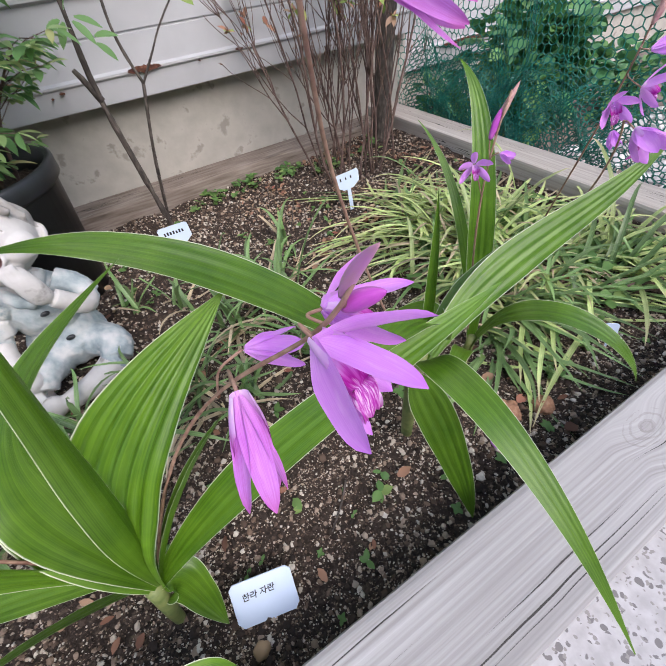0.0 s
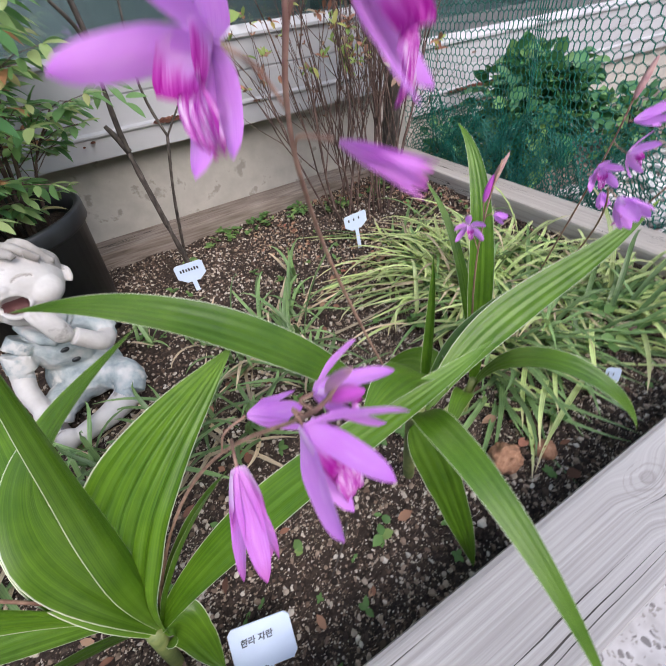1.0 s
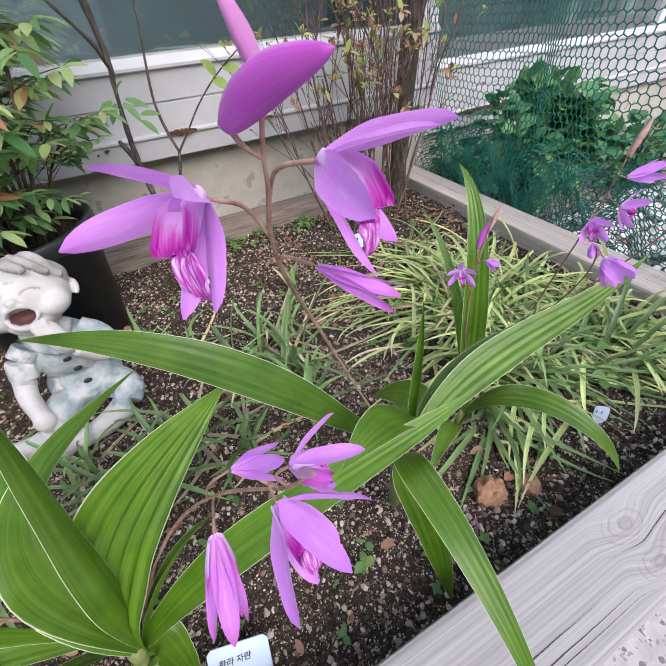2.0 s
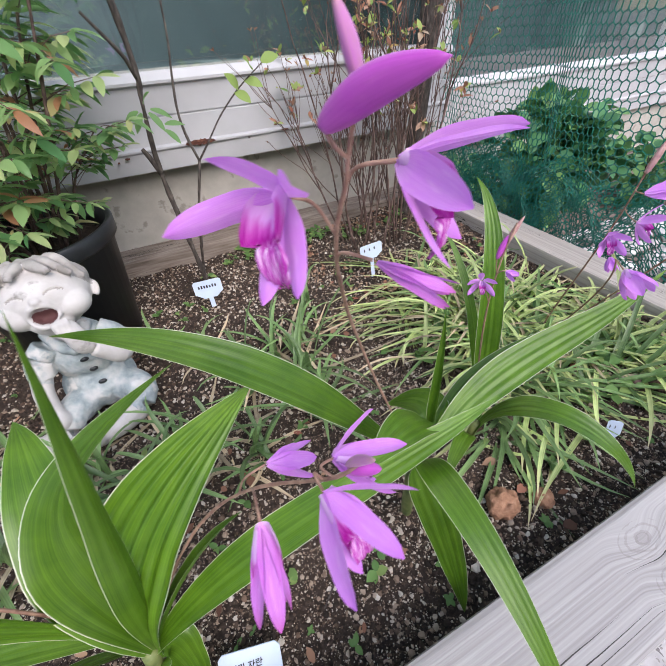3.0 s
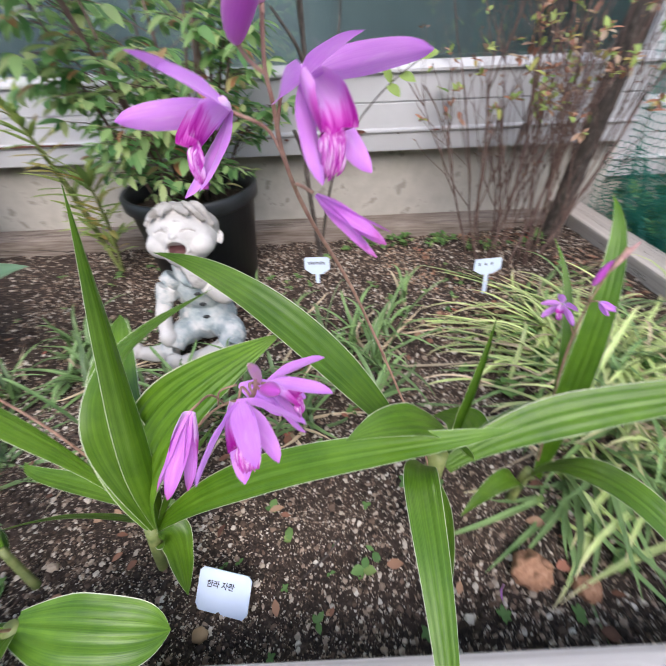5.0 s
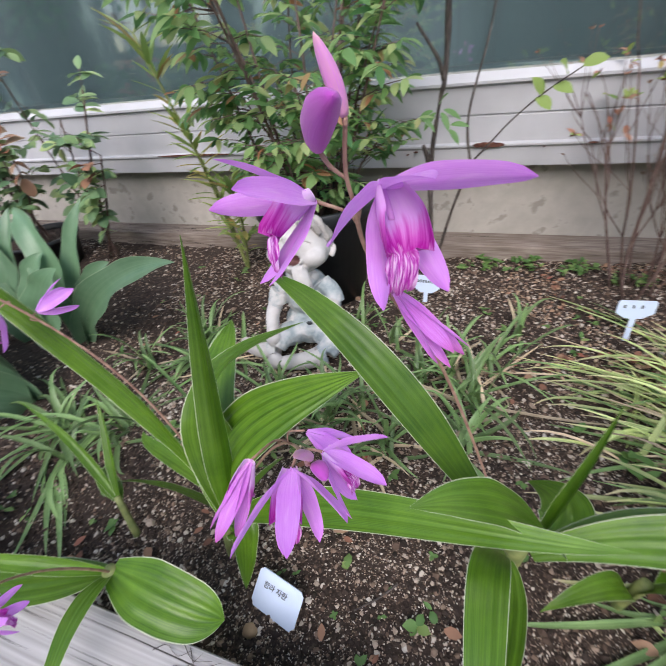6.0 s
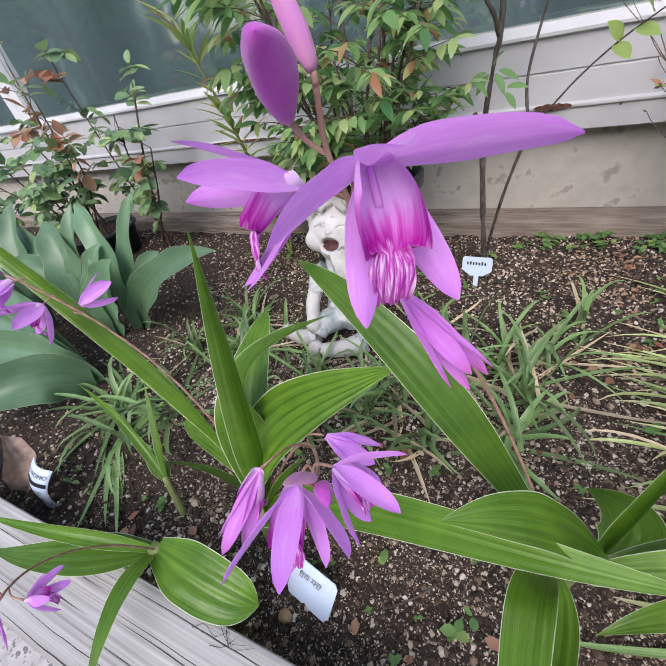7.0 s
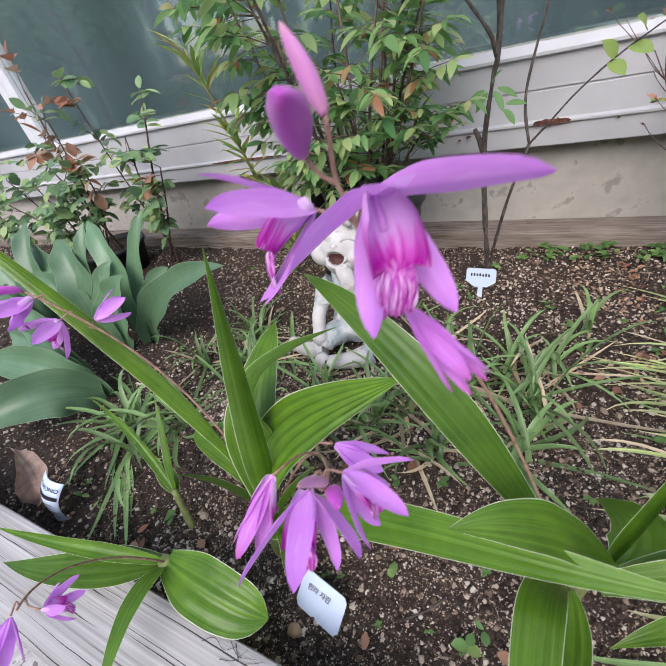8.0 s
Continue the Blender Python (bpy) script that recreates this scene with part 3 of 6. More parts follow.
CRUMB = island_mat("soil_crumb", [(0.0, (0.014, 0.010, 0.008)), (0.5, (0.038, 0.026, 0.020)), (0.85, (0.075, 0.050, 0.037)), (1.0, (0.13, 0.085, 0.06))], 0.95, 260)
grains("soil_crumbs", 12000, 0.0010, 0.0034, 0.30, 1.31, 0.588, 1.28, 11, "dark crumbs of damp planting soil", True, CRUMB)
grains("pebbles", 320, 0.0024, 0.0044, 0.2, 1.31, 0.590, 1.28, 7, "small angular pebbles among the soil", True)


# chips and rust on the cladding
def rust_patch(x0, x1, z, seed, high=0.005):
    rng = random.Random(seed)
    bm = bmesh.new()
    n = max(8, int((x1 - x0) / 0.003))
    top, bot = [], []
    for k in range(n + 1):
        x = x0 + (x1 - x0) * k / n
        e = math.sin(math.pi * k / n) ** 0.4
        top.append(bm.verts.new((x, 1.3065, z + e * high * (0.6 + 0.4 * rng.random()))))
        bot.append(bm.verts.new((x, 1.3065, z - e * high * (0.4 + 0.6 * rng.random()))))
    for k in range(n):
        bm.faces.new((bot[k], bot[k + 1], top[k + 1], top[k]))
    r = bmesh.ops.extrude_face_region(bm, geom=bm.faces[:])
    for v in r["geom"]:
        if isinstance(v, bmesh.types.BMVert):
            v.co.y += 0.004
    bmesh.ops.recalc_face_normals(bm, faces=bm.faces)
    return tagged(part("rust_patch", bm, RUST, smooth=False), "flaking brown rust on white cladding", "rust", kind="structure")


rust_patch(0.842, 0.895, 0.201, 1, 0.0055)
rust_patch(1.02, 1.035, 0.2, 2, 0.002)
rust_patch(0.16, 0.36, 0.201, 3, 0.0022)
rust_patch(0.74, 0.748, 0.193, 4, 0.002)
rust_patch(0.727, 0.731, 0.189, 5, 0.0015)
rust_patch(0.955, 0.958, 0.196, 6, 0.0012)
rust_patch(1.62, 1.80, 0.098, 7, 0.006).location.y = 0.125


# ---- orchids ----
TEPAL_CACHE = {}


CLOSED = petal_mat("closing_petal", (0.84, 0.46, 0.90), (0.72, 0.27, 0.82), (0.54, 0.11, 0.46), 0.32)


def tepal(length, width, bend, material=PETAL):
    """A sepal or petal that starts at the origin and runs along z, with its face towards +x; meshes are shared."""
    key = (length, width, bend, material.name)
    if key not in TEPAL_CACHE:
        mids, sides, widths = [], [], []
        n = 14
        for k in range(n):
            s = k / (n - 1)
            mids.append(Vector((bend * length * s * s, 0, length * s * (1 - 0.12 * abs(bend) * s))))
            sides.append(Vector((0, 1, 0)))
            widths.append(max(0.0003, width * (0.30 + 0.70 * math.sin(math.pi / 2 * min(s / 0.42, 1))) * max(0.0, 1 - s ** 5) ** 0.7))
        bm = ribbon(bmesh.new(), mids, sides, widths, 8, 0.012, 3, -0.16, 0.02)
        me = bpy.data.meshes.new("tepal")
        bm.to_mesh(me)
        bm.free()
        me.materials.append(material)
        for p in me.polygons:
            p.use_smooth = True
        TEPAL_CACHE[key] = me
    return TEPAL_CACHE[key]


def lip_mesh(length):
    key = ("lip", length)
    if key in TEPAL_CACHE:
        return TEPAL_CACHE[key]
    bm = bmesh.new()
    layer = bm.loops.layers.uv.verify()
    n, m = 28, 24
    rows = []
    for k in range(n + 1):
        s = k / n
        row = []
        for i in range(m + 1):
            u = 2 * i / m - 1
            if s < 0.6:
                close = 2.2 - 0.9 * max(0, s - 0.35) / 0.25
                rad = length * (0.10 + 0.105 * math.sin(math.pi / 2 * min(1, s / 0.5)))
                x = length * s + (0.13 * length * abs(u) ** 2 * min(1, (s - 0.4) / 0.1) if s > 0.4 else 0)
                y = rad * math.sin(u * close)
                z = rad * (1 - math.cos(u * close)) - length * 0.10 * s
            else:
                q = (s - 0.6) / 0.4
                half = length * (0.10 + 0.065 * math.sin(math.pi * min(1, q * 0.85 + 0.05)))
                x = length * (0.6 + 0.25 * q) + 0.016 * length * math.sin(u * 21) * q
                y = half * u
                z = -length * (0.06 + 0.30 * q * q) + 0.05 * length * u * u
                z += 0.018 * length * math.cos(u * math.pi * 5) * math.sin(math.pi * min(1, q + 0.1))
                z += 0.06 * length * math.sin(u * 15 + q * 5) * max(abs(u) ** 3, q ** 3)
            row.append(bm.verts.new((x, y, z)))
        rows.append(row)
    for k in range(n):
        for i in range(m):
            f = bm.faces.new((rows[k][i], rows[k + 1][i], rows[k + 1][i + 1], rows[k][i + 1]))
            for lp, q in zip(f.loops, ((i, k), (i, k + 1), (i + 1, k + 1), (i + 1, k))):
                lp[layer].uv = (q[0] / m, q[1] / n)
    me = bpy.data.meshes.new("lip")
    bm.to_mesh(me)
    bm.free()
    me.materials.append(LIP)
    for p in me.polygons:
        p.use_smooth = True
    TEPAL_CACHE[key] = me
    return me


def flower(parent, centre, facing, up, attach, spread=60.0, size=0.027, wide=0.0085, lip=True, seed=0, bend=None, tips=None, lip_way=None):
    """An orchid flower under its plant: three sepals, two petals, a lip; its stalk joins the stem at attach."""
    rng = random.Random(seed)
    c, f = Vector(centre), Vector(facing).normalized()
    z = (Vector(up) - f * Vector(up).dot(f)).normalized()
    y = z.cross(f)
    rot = Matrix((f, y, z)).transposed().to_4x4()
    bm = bmesh.new()
    a = Vector(attach)
    back = c - f * size * 0.30
    tube(bm, curve_points([a, a.lerp(back, 0.55) + Vector((0, 0, 0.0006)), c], 10), 0.00040, 0.00048, 7)
    fl = part("flower", bm, STEM, parent, "purple ground orchid flower")
    order = 0
    b = (0.10 if spread > 30 else -0.06) if bend is None else bend
    for name, ang, lean, wd in (("sepal", 0, 1.0, 0.95), ("petal", 68, 0.92, 1.15), ("petal", -68, 0.92, 1.15), ("sepal", 132, 1.02, 0.98), ("sepal", -132, 1.02, 0.98)):
        ob = new(name, tepal(size, round(wide * wd, 4), b, PETAL if spread > 10 else CLOSED))
        ob.parent = fl
        tilt = 90 - spread * lean + rng.uniform(-6, 6) * (1 if spread > 10 else 0.4)
        m = Matrix.Rotation(radians(ang + rng.uniform(-7, 7)), 4, "X") @ Matrix.Rotation(radians(tilt), 4, "Y") @ Matrix.Translation((0, 0, 0.0012))
        ob.matrix_local = Matrix.Translation(c) @ rot @ m @ Matrix.Diagonal((1, 1, rng.uniform(0.93, 1.06), 1))
        if tips:
            way = Vector(tips[order])
            order += 1
            tz = way.normalized()
            tx = (f - tz * f.dot(tz)).normalized()
            if tz.dot(f) > 0.8:
                tx = -(z - tz * z.dot(tz)).normalized() if name == "sepal" and order == 1 else tx
            ob.matrix_local = Matrix.Translation(c) @ Matrix((tx, tz.cross(tx), tz)).transposed().to_4x4() @ Matrix.Diagonal((1, 1, way.length / size, 1))
    if lip:
        d = Vector(lip_way).normalized() if lip_way else f
        part("column", tube(bmesh.new(), curve_points([c, c + d * size * 0.12, c + d * size * 0.24 - z * size * 0.02], 7), size * 0.020, size * 0.026, 8), PALE, fl, "pale pink column")
        ob = new("lip", lip_mesh(round(size * 0.85, 4)))
        ob.parent = fl
        ob["label"] = "frilled white and magenta lip"
        if lip_way:
            lx = Vector(lip_way).normalized()
            lz = (z - lx * z.dot(lx)).normalized()
            rot = Matrix((lx, lz.cross(lx), lz)).transposed().to_4x4()
        ob.matrix_local = Matrix.Translation(c) @ rot @ Matrix.Rotation(radians(0 if lip_way else 18), 4, "Y")
    return fl


PALE = plain("pale_pink_column", (0.70, 0.34, 0.74), 0.5, vary=0.1)


def bud(parent, base, tip, r, attach, material=BUD, seed=0):
    """A closed bud from base to tip on a short stalk."""
    b, t = Vector(base), Vector(tip)
    bm = bmesh.new()
    layer = bm.loops.layers.uv.verify()
    n, sides = 16, 14
    w = (t - b).normalized()
    a = w.cross(Vector((0.2, 0.3, 0.93))).normalized()
    d = w.cross(a)
    bow = Vector((0, 0, 1)) - w * w.z
    rings = []
    for k in range(n + 1):
        s = k / n
        rr = r * max(0.03, math.sin(math.pi * min(1, 0.06 + 0.94 * s) ** 0.85) ** 0.6)
        m = b.lerp(t, s) + bow * (t - b).length * 0.07 * math.sin(math.pi * s)
        rings.append([bm.verts.new(m + (a * math.cos(6.2832 * i / sides) + d * math.sin(6.2832 * i / sides)) * rr * (1 + 0.10 * math.cos(3 * 6.2832 * i / sides + s * 2))) for i in range(sides)])
    for k in range(n):
        for i in range(sides):
            f = bm.faces.new((rings[k][i], rings[k][(i + 1) % sides], rings[k + 1][(i + 1) % sides], rings[k + 1][i]))
            for lp, q in zip(f.loops, ((i, k), (i + 1, k), (i + 1, k + 1), (i, k + 1))):
                lp[layer].uv = (q[0] / sides, q[1] / n)
    bm.faces.new(rings[0][::-1])
    bm.faces.new(rings[-1])
    ob = part("bud", bm, material, parent, "closed magenta flower bud")
    st = part("bud_stalk", tube(bmesh.new(), curve_points([Vector(attach), Vector(attach).lerp(b, 0.6) + Vector((0, 0, -0.001)), b], 7), 0.00036, 0.0005, 7), STEM, ob)
    return ob


def orchid(label, group="ground orchids in the bed"):
    return tagged(new("ground_orchid"), label, "orchid", group)


def leaves(parent, rows):
    for c, width, r0, r1, shape in rows:
        part("leaf", leaf_blade(c, width, r0, r1, **shape), LEAF, parent)


UP = (0.2, 0.5, 0.8)
# the orchid beside the written label
TOP_BUD = petal_mat("young_bud", (0.56, 0.26, 0.42), (0.60, 0.22, 0.56), (0.60, 0.32, 0.38), 0.1)
orchid_a = orchid("purple ground orchid with broad pleated white-edged leaves")
leaves(orchid_a, [
    ([(0.676, 0.664, 0.055), (0.682, 0.668, 0.168), (0.722, 0.692, 0.172), (0.784, 0.711, 0.201)], 0.056, -13, -30, dict(pleat=0.045, folds=6, b0=0.3, s1=0.45, e=2.6)),
    ([(0.676, 0.661, 0.06), (0.752, 0.663, 0.151), (0.845, 0.64, 0.179), (0.908, 0.649, 0.183)], 0.0250, -25, -18, dict(b0=0.25)),
    ([(0.68, 0.661, 0.05), (0.697, 0.658, 0.150), (0.721, 0.659, 0.235), (0.731, 0.661, 0.304)], 0.0195, 50, 12, dict(cup=0.25)),
    ([(0.679, 0.659, 0.06), (0.69, 0.67, 0.054), (0.689, 0.655, 0.032), (0.697, 0.632, 0.017)], 0.029, -31, -21, dict(e=4)),
    ([(0.684, 0.665, 0.05), (0.612, 0.684, 0.06), (0.547, 0.677, 0.046), (0.507, 0.676, 0.018)], 0.028, -60, -50, dict()),
    ([(0.676, 0.665, 0.06), (0.627, 0.701, 0.145), (0.544, 0.688, 0.234), (0.452, 0.69, 0.341)], 0.0288, 90, 60, dict(cup=0.12)),
    ([(0.678, 0.659, 0.06), (0.657, 0.688, 0.149), (0.661, 0.74, 0.173), (0.643, 0.783, 0.17)], 0.0487, 10, 8, dict(b0=0.1)),
    ([(0.68, 0.661, 0.06), (0.675, 0.682, 0.184), (0.656, 0.707, 0.186), (0.752, 0.705, 0.237)], 0.0405, -25, 3, dict(b0=0.2)),
    ([(0.679, 0.662, 0.06), (0.708, 0.667, 0.117), (0.737, 0.661, 0.161), (0.76, 0.643, 0.205)], 0.012, 20, 0, dict(cup=0.35)),
    ([(0.678, 0.672, 0.06), (0.62, 0.693, 0.088), (0.582, 0.687, 0.09), (0.571, 0.704, 0.09)], 0.0182, -10, 1, dict()),
])
part("shoot", tube(bmesh.new(), curve_points([(0.664, 0.657, -0.004), (0.669, 0.658, 0.025), (0.676, 0.661, 0.065)], 8), 0.0038, 0.0052, 12), GREEN_STEM, orchid_a)
stem_a = [(0.677, 0.661, 0.06), (0.754, 0.684, 0.231), (0.786, 0.62, 0.219), (0.794, 0.606, 0.274)]
part("flower_stem", tube(bmesh.new(), [bezier(stem_a, k / 24) for k in range(25)], 0.0010, 0.0005, 8, 0.3), STEM, orchid_a)
flower(orchid_a, (0.767, 0.617, 0.245), (-0.17, -0.72, -0.65), UP, bezier(stem_a, 0.55), 9, 0.0245, 0.0060, True, 1, -0.05)
flower(orchid_a, (0.785, 0.612, 0.254), (0.25, -0.9, -0.2), (0.0, 0.1, 1.0), bezier(stem_a, 0.82), 36, 0.0255, 0.0072, True, 2,
       tips=[(0.009, -0.0235, 0.006), (-0.007, -0.0265, 0.003), (0.022, -0.011, 0.006), (0.001, -0.016, -0.017), (0.012, -0.010, -0.015)], lip_way=(0.005, -0.019, -0.006))
flower(orchid_a, (0.774, 0.643, 0.229), (0.78, 0.12, -0.62), UP, bezier(stem_a, 0.50), 12, 0.0225, 0.006, False, 3)
flower(orchid_a, (0.792, 0.621, 0.252), (0.85, -0.25, -0.15), (0.0, 0.1, 1.0), bezier(stem_a, 0.86), 42, 0.0215, 0.0066, True, 4,
       tips=[(0.021, -0.007, 0.004), (0.011, -0.0165, -0.006), (0.018, 0.010, 0.003), (0.010, -0.006, -0.014), (0.010, 0.006, -0.014)], lip_way=(0.014, -0.004, -0.008))
bud(orchid_a, (0.7925, 0.612, 0.262), (0.794, 0.6015, 0.279), 0.0014, bezier(stem_a, 0.95), TOP_BUD)
bud(orchid_a, (0.793, 0.6125, 0.258), (0.799, 0.606, 0.264), 0.0022, bezier(stem_a, 0.93), BUD)
# its second flower stem, leaning away along the long leaf
stem_d = [(0.676, 0.664, 0.06), (0.635, 0.70, 0.15), (0.595, 0.69, 0.22), (0.563, 0.666, 0.272)]
part("flower_stem", tube(bmesh.new(), [bezier(stem_d, k / 20) for k in range(21)], 0.0010, 0.0007, 7, 0.15), STEM, orchid_a)
flower(orchid_a, (0.581, 0.682, 0.239), (0.40, 0.88, 0.10), (-0.3, 0.1, 0.9), bezier(stem_d, 0.78), 33, 0.024, 0.0066, False, 5)
flower(orchid_a, (0.574, 0.669, 0.249), (-0.20, -0.80, -0.35), (0, 0.3, 0.95), bezier(stem_d, 0.86), 52, 0.0255, 0.008, True, 6)
flower(orchid_a, (0.567, 0.667, 0.266), (-0.40, -0.88, -0.15), (0, 0.3, 0.95), bezier(stem_d, 0.94), 22, 0.024, 0.0075, True, 7)
bud(orchid_a, (0.564, 0.666, 0.273), (0.556, 0.650, 0.279), 0.0026, bezier(stem_d, 0.99), BUD)

# the middle orchid with the tall flower stem
orchid_b = orchid("purple ground orchid with a tall stem and arching leaves")
leaves(orchid_b, [
    ([(0.866, 0.690, 0.11), (0.802, 0.709, 0.205), (0.758, 0.715, 0.249), (0.691, 0.777, 0.225)], 0.0287, 23, 8, dict()),
    ([(0.885, 0.668, 0.12), (0.955, 0.688, 0.166), (1.016, 0.667, 0.164), (1.07, 0.664, 0.208)], 0.0275, -24, -27, dict(pleat=0.02)),
    ([(0.89, 0.676, 0.10), (0.94, 0.70, 0.135), (0.99, 0.70, 0.14), (1.055, 0.692, 0.152)], 0.024, -10, 0, dict()),
    ([(0.872, 0.662, 0.12), (0.841, 0.643, 0.200), (0.855, 0.588, 0.182), (0.847, 0.519, 0.125)], 0.0185, 0, -35, dict()),
    ([(0.874, 0.668, 0.104), (0.882, 0.66, 0.085), (0.878, 0.615, 0.045), (0.876, 0.594, 0.005)], 0.033, -50, -60, dict(e=3)),
    ([(0.900, 0.672, 0.118), (0.872, 0.667, 0.178), (0.842, 0.653, 0.193), (0.818, 0.643, 0.187)], 0.033, -20, 10, dict(e=2.4, s1=0.5)),
    ([(0.892, 0.68, 0.10), (0.918, 0.692, 0.128), (0.914, 0.723, 0.105), (0.904, 0.753, 0.06)], 0.034, 26, 33, dict()),
    ([(0.885, 0.672, 0.11), (0.895, 0.682, 0.15), (0.902, 0.69, 0.18), (0.904, 0.697, 0.215)], 0.008, 30, 30, dict(cup=0.4)),
])
part("shoot", tube(bmesh.new(), curve_points([(0.882, 0.678, -0.004), (0.880, 0.676, 0.06), (0.879, 0.673, 0.125)], 8), 0.005, 0.0065, 12), GREEN_STEM, orchid_b)
stem_b = curve_points([(0.876, 0.675, 0.09), (0.872, 0.672, 0.12), (0.847, 0.675, 0.19), (0.824, 0.665, 0.255), (0.8085, 0.645, 0.296), (0.8040, 0.636, 0.314), (0.8035, 0.630, 0.326), (0.8030, 0.6273, 0.333), (0.8042, 0.6254, 0.3428)], 40)
part("flower_stem", tube(bmesh.new(), stem_b, 0.0008, 0.00040, 8, 0.25), STEM, orchid_b)
# tips run: upper sepal, petal, petal, side sepal, side sepal
flower(orchid_b, (0.793, 0.636, 0.3245), (-0.62, -0.75, -0.05), (-0.2, 0.25, 0.95), stem_b[24], 45, 0.023, 0.0055, True, 11,
       tips=[(-0.014, -0.011, 0.0135), (-0.024, -0.004, 0.0), (-0.004, -0.022, 0.0105), (-0.010, -0.011, -0.0165), (-0.004, -0.017, -0.0135)], lip_way=(-0.011, -0.0135, -0.0075))
flower(orchid_b, (0.8106, 0.6234, 0.3307), (0.45, -0.8, -0.35), (0.25, -0.3, 0.9), stem_b[27], 45, 0.023, 0.0055, True, 12,
       tips=[(0.0090, -0.0165, 0.0085), (-0.005, -0.0215, 0.0005), (0.0225, -0.0050, 0.0050), (0.0010, -0.0130, -0.0165), (0.0125, -0.0034, -0.0165)], lip_way=(0.0074, -0.0124, -0.0117))
flower(orchid_b, (0.8104, 0.631, 0.3075), (0.75, -0.55, -0.45), UP, stem_b[21], 5.5, 0.0205, 0.0034, False, 13)
bud(orchid_b, (0.7981, 0.6267, 0.3372), (0.8072, 0.6093, 0.3458), 0.0028, stem_b[33])
bud(orchid_b, (0.8040, 0.6254, 0.3415), (0.8000, 0.6253, 0.3525), 0.0014, stem_b[38], TOP_BUD)

# a leaf and tip of another shoot by the label stick
orchid_c = orchid("ground orchid shoot with one leaf drooping onto the timber")
leaves(orchid_c, [([(0.972, 0.700, 0.02), (0.985, 0.70, 0.13), (1.035, 0.612, 0.10), (1.043, 0.592, 0.047)], 0.030, 17, -19, dict(b0=0.2)),
                  ([(0.972, 0.700, 0.02), (0.965, 0.70, 0.06), (0.93, 0.68, 0.07), (0.905, 0.665, 0.05)], 0.02, 0, 0, dict())])
part("shoot", tube(bmesh.new(), curve_points([(0.973, 0.702, -0.006), (0.972, 0.701, 0.02), (0.974, 0.700, 0.05)], 6), 0.0045, 0.004, 10), GREEN_STEM, orchid_c)

# the orchid with the upright leaf
orchid_d = orchid("ground orchid with a tall upright leaf and few flowers")
leaves(orchid_d, [([(1.005, 0.720, 0.0), (1.012, 0.742, 0.12), (1.036, 0.774, 0.215), (1.036, 0.819, 0.236)], 0.0245, 21, 28, dict(pleat=0.015)),
                  ([(1.01, 0.722, 0.0), (1.02, 0.76, 0.10), (1.03, 0.80, 0.16), (1.02, 0.845, 0.19)], 0.012, 30, 20, dict())])
stem_e = [(1.006, 0.726, 0.0), (0.995, 0.73, 0.10), (0.960, 0.722, 0.18), (0.983, 0.725, 0.240)]
part("flower_stem", tube(bmesh.new(), [bezier(stem_e, k / 16) for k in range(17)], 0.0010, 0.0006, 7, 0.15), STEM, orchid_d)
flower(orchid_d, (0.954, 0.718, 0.207), (-0.55, -0.7, -0.1), UP, bezier(stem_e, 0.68), 62, 0.0125, 0.0045, True, 21)
flower(orchid_d, (0.976, 0.719, 0.208), (0.5, -0.7, -0.3), UP, bezier(stem_e, 0.78), 20, 0.010, 0.004, False, 22)
bud(orchid_d, (0.979, 0.727, 0.222), (0.990, 0.726, 0.243), 0.0019, bezier(stem_e, 0.86), BRACT)
bud(orchid_d, (0.975, 0.727, 0.214), (0.980, 0.727, 0.231), 0.0022, bezier(stem_e, 0.8), BUD)

# the orchid whose flowers hang before the net
orchid_e = orchid("ground orchid with sprays of purple flowers by the net")
